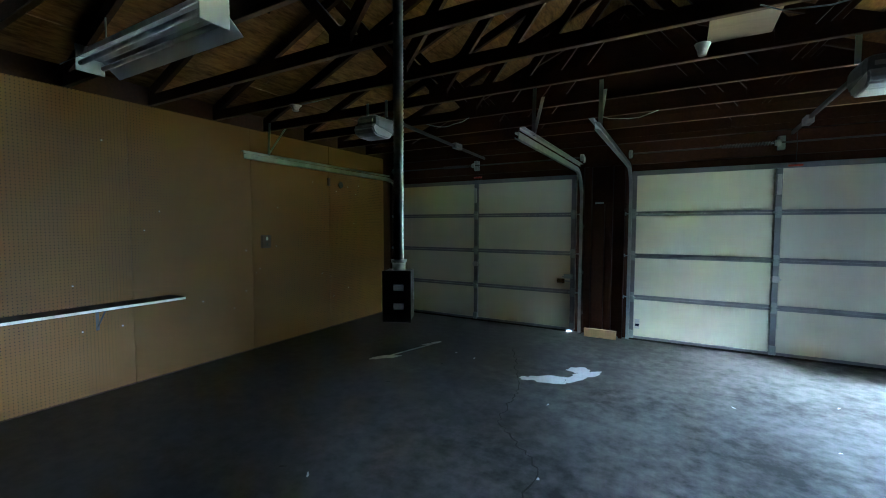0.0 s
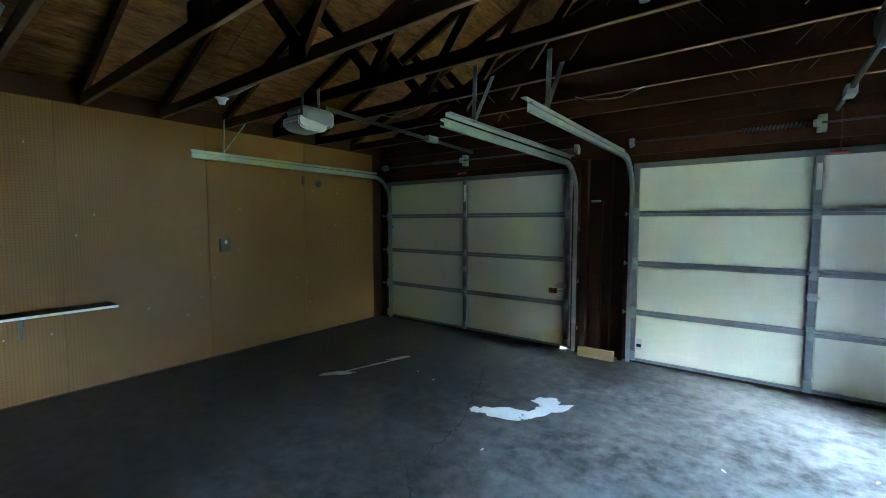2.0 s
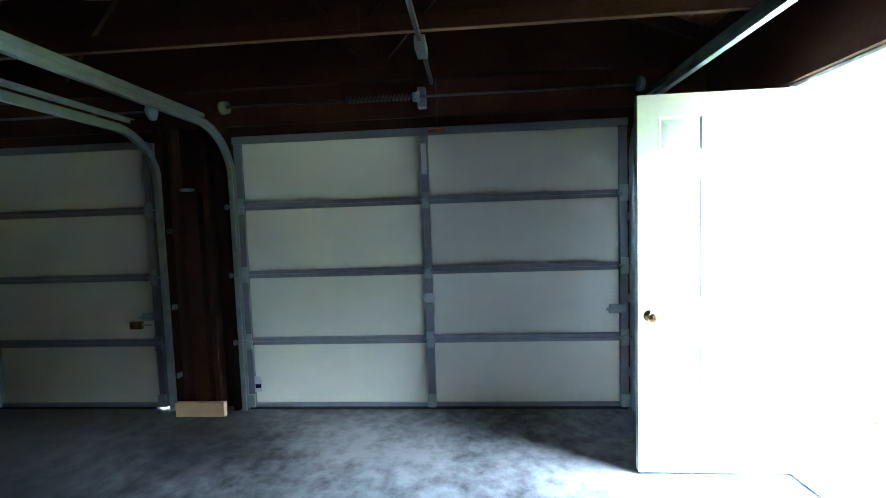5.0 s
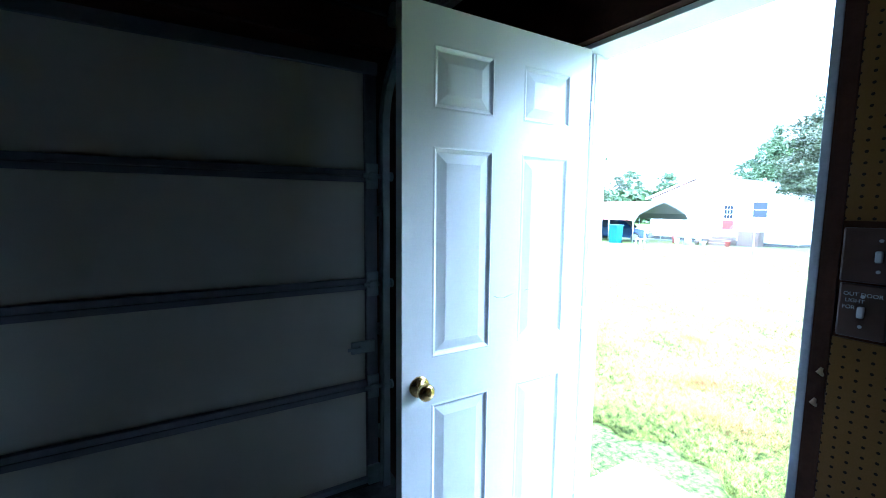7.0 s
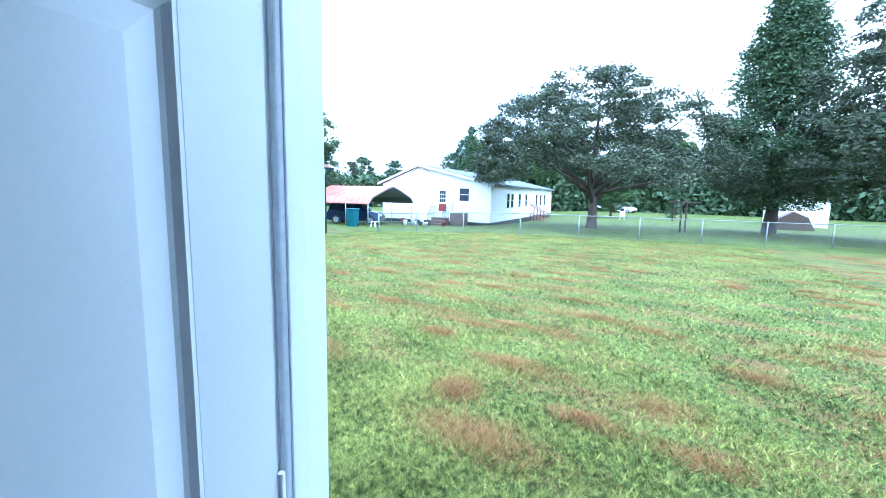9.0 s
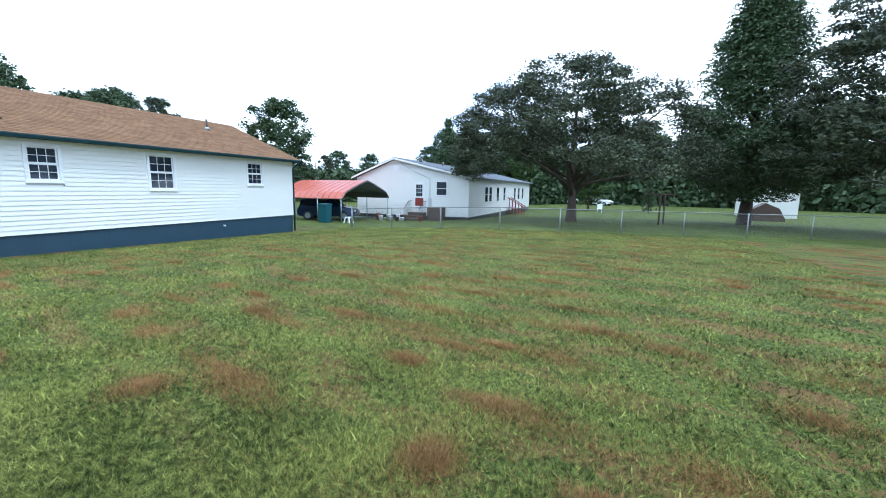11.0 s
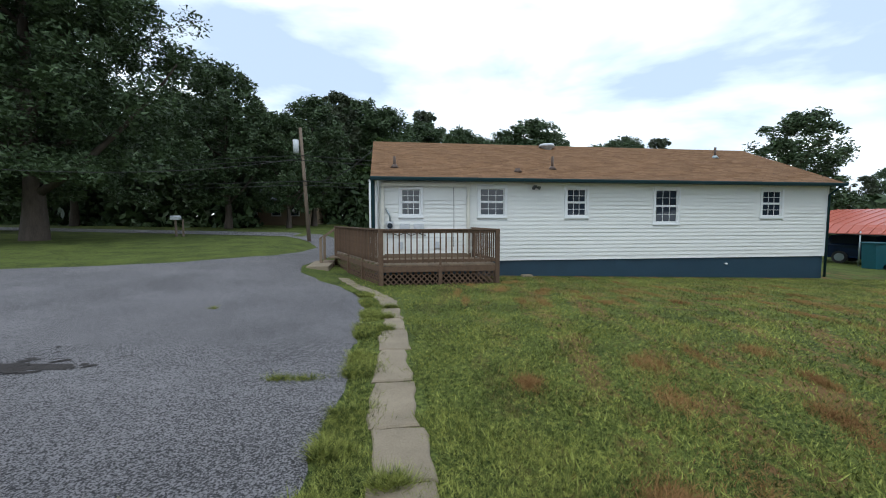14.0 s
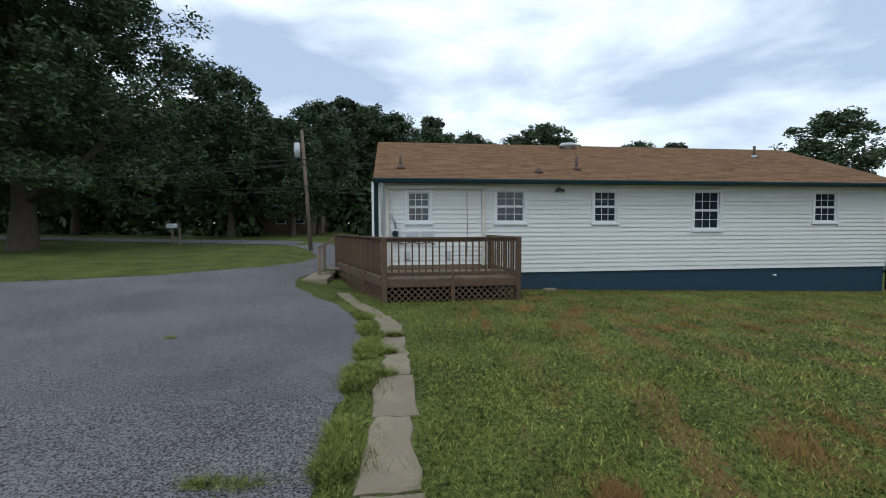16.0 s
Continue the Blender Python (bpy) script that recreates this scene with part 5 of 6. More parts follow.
k = 0
x = 2.45
boards = part("decking", bx(B(), 4.3, 7.0, 18.6, 20.2, TOPZ - 0.19, TOPZ - 0.05), DECKDARK, deck)
while x < 7.2:
    xb = x + 0.138
    xm = (x + xb) / 2
    ya = FL.y - 0.02 if xm > FL.x else FL.y + (xm - FL.x) / (BL.x - FL.x) * (BL.y - FL.y)
    yb = 20.37 if xm > HX0 - 0.05 else 23.1
    if yb - ya > 0.1 and xb < 7.26:
        part("deck_board", bx(B(), x, xb, ya, yb, TOPZ - 0.032, TOPZ, 0.004), DECK, boards)
    x += 0.145

part("ledger", bx(B(), 4.14, 6.95, 20.335, 20.372, TOPZ + 0.003, TOPZ + 0.13, 0.004), DECK, deck)


def rail_run(p, q, posts, spacing=0.155, skirt=True):
    """A stretch of railing from p to q with its rim joist and lattice."""
    d = (q - p).normalized()
    n = Vector((d.y, -d.x))
    length = (q - p).length

    def at(s, out, z):
        r = p + d * s + n * out
        return (r.x, r.y, z)
    part("top_rail", beam(B(), at(-0.05, 0.0, 1.10), at(length + 0.05, 0.0, 1.10), 0.13, 0.036), DECKDARK, deck)
    part("sub_rail", beam(B(), at(0, 0.0, 1.045), at(length, 0.0, 1.045), 0.036, 0.07), DECKDARK, deck)
    part("bottom_rail", beam(B(), at(0, 0.0, TOPZ + 0.1), at(length, 0.0, TOPZ + 0.1), 0.036, 0.085), DECKDARK, deck)
    part("rim_joist", beam(B(), at(-0.03, 0.03, TOPZ - 0.115), at(length + 0.03, 0.03, TOPZ - 0.115), 0.04, 0.155), DECKDARK, deck)
    mesh = None
    m = int(length / spacing)
    for i in range(1, m):
        s = length * i / m
        x, y, z = at(s, 0.03, TOPZ + 0.1)
        pl = pose(x, y, 0, 0, 0, math.degrees(math.atan2(d.y, d.x)))
        if mesh is None:
            mesh = part("baluster", bx(B(), -0.018, 0.018, -0.018, 0.018, TOPZ + 0.05, 1.085, 0.003), DECKDARK, deck)
            mesh.matrix_basis = pl
        else:
            same_part("baluster", mesh, deck, pl)
    for s in posts:
        x, y, _ = at(s * length, 0.035, 0)
        g = lie(x, y) - 0.1
        m4 = Matrix.Translation((x, y, 0)) @ Matrix.Rotation(math.atan2(d.y, d.x), 4, "Z")
        full = s in (0, 1)
        part("post", bx(B(), -0.048, 0.048, -0.04, 0.048, g, 1.12 if full else TOPZ - 0.05, 0.004, m4), DECKDARK, deck)
        if not full:
            part("post", bx(B(), -0.03, 0.03, -0.02, 0.02, TOPZ - 0.02, TOPZ + 0.15, 0.003, m4), DECKDARK, deck)
    if skirt:
        cuts = sorted(posts)
        for c0, c1 in zip(cuts, cuts[1:]):
            s0, s1 = c0 * length + 0.05, c1 * length - 0.05
            bm = B()
            x, y, _ = at((s0 + s1) / 2, 0, 0)
            z0, z1 = lie(x, y) - 0.03, TOPZ - 0.20
            h = z1 - z0
            t = s0 - h
            while t < s1:
                for flip in (0, 1):
                    a, b = (t, t + h) if not flip else (t + h, t)
                    za, zb = z0, z1
                    sa, sb = max(s0, min(s1, a)), max(s0, min(s1, b))
                    if abs(sa - sb) < 0.02:
                        continue
                    fa, fb = (sa - a) / (b - a), (sb - a) / (b - a)
                    pa, pb = at(sa, 0.012 + 0.009 * flip, z0 + fa * h), at(sb, 0.012 + 0.009 * flip, z0 + fb * h)
                    beam(bm, pa, pb, 0.032, 0.008, (n.x, n.y, 0))
                t += 0.15
            part("lattice", bm, DECKDARK, deck)


rail_run(FL, FR, (0, 0.5, 1))
rail_run(FR, BR, (0, 1))
rail_run(BL, FL, (0, 0.36, 0.68, 1), 0.145)
step = thing("deck_steps", (1.95, 22.9, 0), "weathered grey timber steps with a sloping handrail beside the deck", "steps")
for k in range(2):
    part("tread", bx(B(), 0.04 + 0.22 * k, 0.42 + 0.22 * k, -0.45, 0.45, -0.2 + 0.17 * k, -0.16 + 0.17 * k, 0.005), DECK, step)
for y in (-0.48, 0.48):
    part("stringer", bx(B(), 0.0, 0.44, y - 0.02, y + 0.02, -0.42, -0.21, 0.004), DECKDARK, step)
    part("post", bx(B(), -0.05, 0.04, y - 0.045, y + 0.045, -0.42, 0.72, 0.005), DECK, step)
    part("handrail", beam(B(), (-0.02, y, 0.70), (0.48, y, 1.04), 0.09, 0.04), DECK, step)


# ---- trees ----
def grow(name, label, seed, height, trunk_h, trunk_r, spread, leaf, count, material, shape="round", fill=0.55, lean=0.0):
    """A tree: tapered trunk and limbs, and a crown of small leaves gathered in clumps."""
    r = random.Random(seed)
    nr = np.random.RandomState(seed)
    t = thing(name, (0, 0, 0), label, "tree")
    bm = B()
    top = trunk_h + (height - trunk_h) * (0.75 if shape != "cone" else 0.95)
    pts = [(lean * z * 0.02 + 0.06 * math.sin(z * 0.9 + seed), 0.06 * math.cos(z * 0.7 + seed), z) for z in [top * k / 8 for k in range(9)]]
    tube(bm, [(0, 0, -0.4)] + pts[0:], [trunk_r * 1.7] + [trunk_r * (1.25 if k == 0 else 1) * (1 - 0.85 * k / 8) for k in range(9)], 10)
    ends = []

    def reach(z):
        """How far the crown stands out at a height."""
        k = (z - trunk_h) / max(0.1, height - trunk_h)
        if shape == "cone":
            return spread * max(0.05, min(1, 1.2 * (1 - k) ** 1.05)) * (0.55 + 0.45 * ease(-0.1, 0.15, k))
        if shape == "umbrella":
            return spread * math.sqrt(max(0.02, 1 - max(0, k - 0.25) ** 2 / 0.57)) * (0.75 + 0.25 * ease(0, 0.3, k))
        return spread * math.sqrt(max(0.03, 1 - ((k - 0.42) / 0.6) ** 2))
    limbs = 16 if shape != "umbrella" else 20
    for i in range(limbs):
        z0 = trunk_h * (0.85 if shape != "umbrella" else 0.7) + (top - trunk_h) * (i / limbs) * (0.85 if shape != "umbrella" else 0.35)
        a = i * 2.4 + r.uniform(-0.3, 0.3)
        z1 = min(height * 0.95, z0 + (height - z0) * r.uniform(0.15, 0.6))
        d = reach(z1) * r.uniform(0.6, 0.92)
        line = [(math.cos(a) * d * u + r.uniform(-0.1, 0.1) * spread * 0.15, math.sin(a) * d * u + r.uniform(-0.1, 0.1) * spread * 0.15, z0 + (z1 - z0) * u ** (1.3 if shape != "umbrella" else 0.8)) for u in (0, 0.3, 0.6, 0.85, 1)]
        line[0] = (0, 0, z0)
        w = trunk_r * 0.45 * (1 - 0.5 * i / limbs)
        tube(bm, line, [w, w * 0.75, w * 0.5, w * 0.28, w * 0.1], 6)
        ends += line[2:]
    part("trunk", bm, BARK, t)
    # clumps: at limb ends and scattered near the crown's outer surface
    clumps = [Vector(e) for e in ends]
    want = max(70, min(620, count // 75)) if shape != "umbrella" else 900
    while len(clumps) < want:
        a, f = r.uniform(0, 6.283), r.random()
        wob = 0.8 + 0.46 * noise.noise((math.cos(a) * 1.7 + seed, math.sin(a) * 1.7, f * 2))
        if shape == "umbrella":
            d = spread * math.sqrt(f) * wob * 1.12
            roof_z = trunk_h + (height - trunk_h) * (1 - 0.62 * min(1.2, d / spread) ** 2.2) - 0.4
            z = roof_z - r.random() ** 1.25 * (roof_z - trunk_h * (1.35 + 0.35 * (1 - d / spread)))
            if noise.noise((math.cos(a) * d * 0.32 + 5, math.sin(a) * d * 0.32, z * 0.62)) < -0.08:
                continue
        else:
            z = r.uniform(trunk_h * 0.9, height)
            d = reach(z) * f ** (0.35 if fill < 0.7 else 0.5) * wob
        clumps.append(Vector((math.cos(a) * d, math.sin(a) * d, z)))
    c = np.array([tuple(v) for v in clumps])
    which = nr.randint(0, len(c), count)
    size = spread * {"cone": 0.2, "umbrella": 0.085}.get(shape, 0.16 if count < 100000 else 0.12)
    flat = 0.42 if shape == "umbrella" else 0.75
    off = nr.normal(0, 1, (count, 3))
    off *= (nr.uniform(0, 1, count) ** 0.45 / np.linalg.norm(off, axis=1))[:, None]
    off *= np.array([size, size, size * flat]) * nr.uniform(0.6, 1.25, len(c))[which][:, None]
    mid = c[which] + off
    mid[:, 2] = np.maximum(mid[:, 2], trunk_h * 0.72)
    u = nr.normal(0, 1, (count, 3))
    u[:, 2] *= 0.5
    u /= np.linalg.norm(u, axis=1)[:, None]
    w = nr.normal(0, 1, (count, 3))
    w -= u * (u * w).sum(1)[:, None]
    w /= np.linalg.norm(w, axis=1)[:, None]
    s = leaf * nr.uniform(0.6, 1.35, count)[:, None]
    verts = np.stack([mid - u * s - w * s * 0.5, mid - u * s * 0.6 + w * s * 0.55, mid + u * s * 1.2], 1).reshape(-1, 3)
    faces = np.arange(count * 3).reshape(-1, 3)
    cloud("crown", verts.tolist(), faces.tolist(), material, t)
    return t


def stand(tree, x, y, turn=0.0, scale=1.0, dz=0.0):
    tree.matrix_basis = pose(x, y, lie(x, y) + dz, 0, 0, turn) @ Matrix.Scale(scale, 4)
    return tree


def again(tree, x, y, turn, scale, label=""):
    o = copy_thing(tree, pose(x, y, lie(x, y), 0, 0, turn))
    o.scale = (scale, scale, scale * (0.92 + 0.16 * ((x * 7.3 + y * 3.1) % 1)))
    return o


stand(grow("spreading_tree", "broad spreading tree with an open umbrella crown on the lawn", 3, 11.6, 2.3, 0.34, 9.4, 0.088, 120000, LEAFA, "umbrella"), 35.2, 8.5, 40)
stand(grow("magnolia_tree", "tall dense dark evergreen tree with a tapering crown", 7, 19.6, 2.6, 0.42, 6.4, 0.12, 90000, LEAFB, "cone", 0.9), 42.5, -3.9, 10)
stand(grow("shade_tree", "tall feathery shade tree with drooping limbs at the lawn's edge", 9, 16.5, 2.0, 0.38, 9.6, 0.11, 110000, LEAFA, "umbrella"), 33.5, -11.0, 70)
big = stand(grow("oak_tree", "large dark oak tree standing on the far lawn", 11, 20.0, 2.6, 0.5, 8.4, 0.118, 130000, LEAFB, "round", 0.8), -13.3, 31.0, 0)
oak = stand(grow("oak_tree", "tall oak tree with a full dark crown", 12, 16.0, 3.0, 0.36, 5.6, 0.20, 21000, LEAFB, "round", 0.8), -8.6, 44, 0, 0.8)
pine = stand(grow("woodland_tree", "tall slender woodland tree", 14, 17.0, 4.2, 0.28, 4.2, 0.21, 13000, LEAFA, "round", 0.8), -1.0, 56, 0, 0.85)
bush = stand(grow("woodland_tree", "rounded broadleaf woodland tree", 15, 13.0, 1.6, 0.3, 5.2, 0.22, 15000, LEAFC, "round", 0.8), 4.0, 58, 0, 0.85)
cedar = stand(grow("woodland_tree", "pointed evergreen woodland tree", 16, 13.5, 1.0, 0.25, 3.4, 0.15, 12000, LEAFB, "cone", 0.9), 66, 30, 0)
single = again(oak, 36.5, 36.0, 50, 0.72)
kinds = (oak, pine, bush, bush, cedar)
rng = random.Random(30)
# woods along the far side of the road; how steeply the canopy stands up, by bearing east of north from the lawn
CANOPY = ((-0.56, 0.50), (-0.53, 0.36), (-0.36, 0.345), (-0.31, 0.27), (-0.19, 0.215), (-0.16, 0.258), (0.0, 0.25), (0.03, 0.215), (0.15, 0.235), (0.21, 0.19), (0.30, 0.21), (0.37, 0.24), (0.46, 0.215), (0.51, 0.18), (0.95, 0.18))


def under_canopy(x, y, tall, scale):
    """The scale, held to the height that the woods reach on that bearing."""
    side, deep = (x - 4.2) / (y - 7.9), y - 7.9
    if not CANOPY[0][0] < side < CANOPY[-1][0]:
        return scale
    return min(scale, (1.37 + along(CANOPY, side) * deep - lie(x, y)) / (tall * 0.97))


for k in range(30):
    x = -60 + k * 3.5 + rng.uniform(-1, 1)
    y = (58 - 0.40 * x if x < 0 else 58 + 0.1 * x) + rng.uniform(-3, 6)
    k = rng.randrange(4)
    again((oak, pine, bush, oak)[k], x, y, rng.uniform(0, 360), under_canopy(x, y, (16, 17, 13, 16)[k], rng.uniform(0.72, 1.0)))
for k in range(20):
    x = -50 + k * 5 + rng.uniform(-1, 1)
    y = (72 - 0.40 * x if x < 0 else 72) + rng.uniform(-3, 6)
    k = rng.randrange(2)
    again((oak, pine)[k], x, y, rng.uniform(0, 360), under_canopy(x, y, 16 + k, rng.uniform(0.8, 1.1)))
for x, y, s in ((-20, 39.5, 0.85), (-27, 34, 1.1), (-3.9, 44.5, 0.68), (-2.5, 49, 0.8), (-34, 44, 1.2), (-5, 58, 0.95), (-1.6, 59, 0.9), (1.6, 60, 0.94), (4.6, 59, 0.97), (-12, 52, 0.78), (-17, 56, 0.85), (-24, 50, 0.95)):
    again(oak, x, y, rng.uniform(0, 360), under_canopy(x, y, 16, s))
# woods behind the neighbouring house and along the east side
for k in range(46):
    a = radians(-38 + k * 2.1 + rng.uniform(-1, 1))
    d = rng.uniform(88, 104)
    tall = 0.6 if radians(21) < a < radians(50) else 1.0
    again(kinds[rng.randrange(5)], 4 + d * math.cos(a), 8 + d * math.sin(a), rng.uniform(0, 360), tall * rng.uniform(0.8, 1.1))
for k in range(16):
    a = radians(-36 + k * 5.4 + rng.uniform(-1, 1))
    d = rng.uniform(112, 126)
    tall = 0.6 if radians(21) < a < radians(50) else 1.0
    again(kinds[rng.randrange(5)], 4 + d * math.cos(a), 8 + d * math.sin(a), rng.uniform(0, 360), tall * rng.uniform(1.0, 1.35))
again(cedar, 60, 1.5, 0, 0.33)
again(bush, 63, 8.6, 30, 0.55)

# undergrowth that closes the foot of the woods
verts, faces = [], []
nr = np.random.RandomState(40)
for k in range(64000):
    if k % 2:
        x = nr.uniform(-70, 50)
        y = (42.5 - 0.40 * x if x < -7 else 55 + 0.1 * x) + nr.uniform(-1.5, 3)
    else:
        a, d = radians(nr.uniform(-42, 62)), nr.uniform(86, 96)
        x, y = 4 + d * math.cos(a), 8 + d * math.sin(a)
    z = lie(x, y) + nr.uniform(0, 1) ** 1.3 * (6.4 if k % 2 else 6.5)
    s = nr.uniform(0.28, 0.6) if k % 2 else nr.uniform(0.4, 0.9)
    u = nr.normal(0, 1, 3)
    u /= np.linalg.norm(u)
    w = np.cross(u, nr.normal(0, 1, 3))
    w /= np.linalg.norm(w)
    p = np.array((x, y, z))
    i = len(verts)
    verts += [tuple(p - u * s), tuple(p + w * s * 0.5), tuple(p + u * s), tuple(p - w * s * 0.5)]
    faces.append((i, i + 1, i + 2, i + 3))
tagged(cloud("undergrowth", verts, faces, LEAFB), "dark tangled undergrowth along the wood edge", "bushes", kind="stuff")

# ---- the neighbouring house ----
NX, NY0, NY1, NYP, NLEN = 36.0, 16.5, 27.0, 23.2, 27.0
NG = lie(NX, 20)
nb = thing("neighbour_house", (NX, 0, 0), "white sided house with grey shingle roof and gable end", "house")
NE = 2.30
part("wall", prism(B(), [(NY0, NG + 0.35), (NY1, NG + 0.35), (NY1, NE), (NYP, 3.82), (NY0, NE)], "x", 0.0, NLEN), SIDING, nb)
part("foundation", bx(B(), 0.05, NLEN - 0.05, NY0 + 0.05, NY1 - 0.05, NG - 0.6, NG + 0.348), BLACK, nb, "shaded crawl space base")
for k in range(21):
    z = NG + 0.36 + k * 0.2
    f = max(0.0, (z + 0.15 - NE) / (3.82 - NE))
    if f < 0.95:
        part("siding_board", prism(B(), [(-0.03, z), (-0.003, z), (-0.003, z + 0.195)], "y", NY0 + (NYP - NY0) * f, NY1 - (NY1 - NYP) * f), SIDING, nb)
    if z < NE - 0.1:
        part("siding_board", prism(B(), [(NY0 - 0.03, z), (NY0 - 0.003, z), (NY0 - 0.003, z + 0.195)], "x", 0.0, NLEN), SIDING, nb)
nroof = part("roof", prism(B(), [(NY0 - 0.4, NE - 0.05), (NYP, 3.90), (NY1 + 0.4, NE - 0.05), (NY1 + 0.4, NE + 0.06), (NYP, 4.02), (NY0 - 0.4, NE + 0.06)], "x", -0.3, NLEN + 0.3), GREYSHINGLE, nb)
part("barge_board", prism(B(), [(NY0 - 0.41, NE - 0.13), (NYP, 3.82), (NY1 + 0.41, NE - 0.13), (NY1 + 0.41, NE + 0.03), (NYP, 3.99), (NY0 - 0.41, NE + 0.03)], "x", -0.33, -0.305), TRIMWHITE, nb)
for x, y in ((3.0, 22.2), (8.5, 22.2), (6.5, 19.5), (8.3, 19.5)):
    z = 2.3 + (y - NY0) * 0.235
    part("vent_pipe", tube(B(), [(x, y, z), (x, y, z + 0.5)], 0.12 if y > 21 else 0.07, 10), BROWNMETAL if y > 21 else GALV, nroof)
part("gable_vent", bx(B(), -0.05, -0.005, 22.75, 23.35, 2.75, 3.3), TRIMWHITE, nb)
nd_ = part("door", bx(B(), -0.08, -0.02, 20.35, 21.35, -0.15, 1.92), TRIMWHITE, nb)
part("door_leaf", bx(B(), -0.10, -0.081, 20.48, 21.22, 0.62, 1.82), TRIMWHITE, nd_)
part("kick_panel", bx(B(), -0.10, -0.081, 20.48, 21.22, -0.05, 0.615), REDWOOD, nd_, "red lower door panel")
for k in range(3):
    for j in range(3):
        part("pane", bx(B(), -0.112, -0.101, 20.56 + k * 0.2, 20.73 + k * 0.2, 0.75 + j * 0.34, 1.05 + j * 0.34), GLASSDARK, nd_)


def plain_window(parent, at, wide, high, face):
    x, y, z = at
    b = (lambda u0, u1, d0, d1, v0, v1: bx(B(), d0 + x, d1 + x, y + u0, y + u1, z + v0, z + v1)) if face == "x" else (lambda u0, u1, d0, d1, v0, v1: bx(B(), x + u0, x + u1, y + d0, y + d1, z + v0, z + v1))
    w = part("window", b(-wide / 2 - 0.1, wide / 2 + 0.1, -0.06, -0.01, -0.1, high + 0.1), TRIMWHITE, parent)
    part("pane", b(-wide / 2, wide / 2, -0.07, -0.061, 0, high / 2 - 0.02), GLASSDARK, w)
    part("pane", b(-wide / 2, wide / 2, -0.07, -0.061, high / 2 + 0.02, high), GLASSDARK, w)


plain_window(nb, (0, 18.85, 0.9), 0.85, 1.05, "x")
plain_window(nb, (0, 26.2, 0.9), 0.85, 1.05, "x")
for x in (5.0, 6.4, 9.2, 12.0, 17.2, 19.5, 22.0):
    plain_window(nb, (x, NY0, 0.3), 0.8, 1.3, "y")
part("side_door", bx(B(), 14.0, 15.0, NY0 - 0.06, NY0 - 0.01, -0.2, 1.8), TRIMWHITE, nb)
part("meter_box", bx(B(), -0.15, -0.03, 19.75, 20.05, 0.0, 0.6, 0.02), PALEGREY, nb)
part("cable", tube(B(), [(-0.05, 19.9, 0.6), (-0.05, 19.9, 2.2), (-0.05, 21.5, 2.9), (-0.05, 22.6, 3.5)], 0.03, 6), PALEGREY, nb)
stair = thing("front_steps", (NX + 13.6, NY0 - 0.03, 0), "red painted wooden steps with sloping handrails", "steps")
g = lie(NX + 13.6, NY0)
for k in range(5):
    part("tread", bx(B(), 0.2, 1.5, -0.35 * (k + 1), -0.35 * k - 0.01, g + 0.17 * (5 - k) - 0.04, g + 0.17 * (5 - k)), REDWOOD, stair)
for x in (0.15, 1.55):
    part("handrail", beam(B(), (x, -1.8, g + 0.9), (x, 0, g + 1.95), 0.09, 0.09), REDWOOD, stair)
    for k in range(5):
        part("baluster", bx(B(), x - 0.03, x + 0.03, -0.36 * k - 0.25, -0.36 * k - 0.19, g, g + 1.8 - 0.21 * k), REDWOOD, stair)
porch = thing("door_steps", (NX - 0.12, 20.85, 0), "small brick steps with black metal railings at the back door", "steps")
g = lie(NX, 20.85)
for k in range(3):
    part("step", bx(B(), -1.5 + 0.4 * k, -0.01, -0.7, 0.7, g - 0.1 if k == 0 else g + 0.22 * k + 0.002, g + 0.22 * (k + 1), 0.01), BROWNMETAL, porch)
for y in (-0.68, 0.68):
    part("railing", beam(beam(B(), (-1.5, y, g + 0.95), (-0.6, y, g + 1.6), 0.04, 0.04), (-0.6, y, g + 1.6), (-0.02, y, g + 1.6), 0.04, 0.04), BLACK, porch)
    for k in range(9):
        part("bar", tube(B(), [(-1.48 + 0.17 * k, y, g), (-1.48 + 0.17 * k, y, g + min(1.6, 0.97 + 0.123 * k))], 0.012, 5), BLACK, porch)
unit = thing("heat_pump", (NX - 1.0, 18.9, lie(NX - 1, 18.9)), "brown slatted metal box beside the white wall", "air conditioner")
part("case", bx(B(), -0.4, 0.4, -0.65, 0.65, 0.0, 1.05, 0.03), BROWNMETAL, unit)
for k in range(7):
    part("slat", bx(B(), -0.42, -0.401, -0.58, 0.58, 0.12 + 0.12 * k, 0.19 + 0.12 * k), BROWNMETAL, unit)

# ---- carport, car and yard things ----
CX0, CX1, CY0, CY1 = 28.1, 34.7, 23.2, 29.2
g = lie(31, 24) + 0.02
port = thing("carport", (0, 0, 0), "metal carport with a red sheet roof on steel legs", "carport")
out = []
for k in range(15):
    u = k / 14
    x = CX0 + (CX1 - CX0) * u
    rise = 1.02 * (1 - abs(2 * u - 1) ** 1.15)
    drop = 0.28 * max(0, (abs(2 * u - 1) - 0.86) / 0.14) ** 2
    out.append((x, 0.92 + rise - drop))
prof = out + [(x, z - 0.04) for x, z in out[::-1]]
part("roof_sheet", prism(B(), prof, "y", CY0 - 0.1, CY1), REDROOF, port, "glossy red ribbed metal roof")
bm = B()
for k in range(12):
    y = CY0 + 0.02 + k * 0.52
    tube(bm, [(x, y, z + 0.012) for x, z in out], 0.02, 5)
part("roof_ribs", bm, REDROOF, port)
part("lining", prism(B(), [(x, z - 0.045) for x, z in out] + [(x, z - 0.06) for x, z in out[::-1]], "y", CY0 - 0.08, CY1 - 0.02), DARKGREY, port)
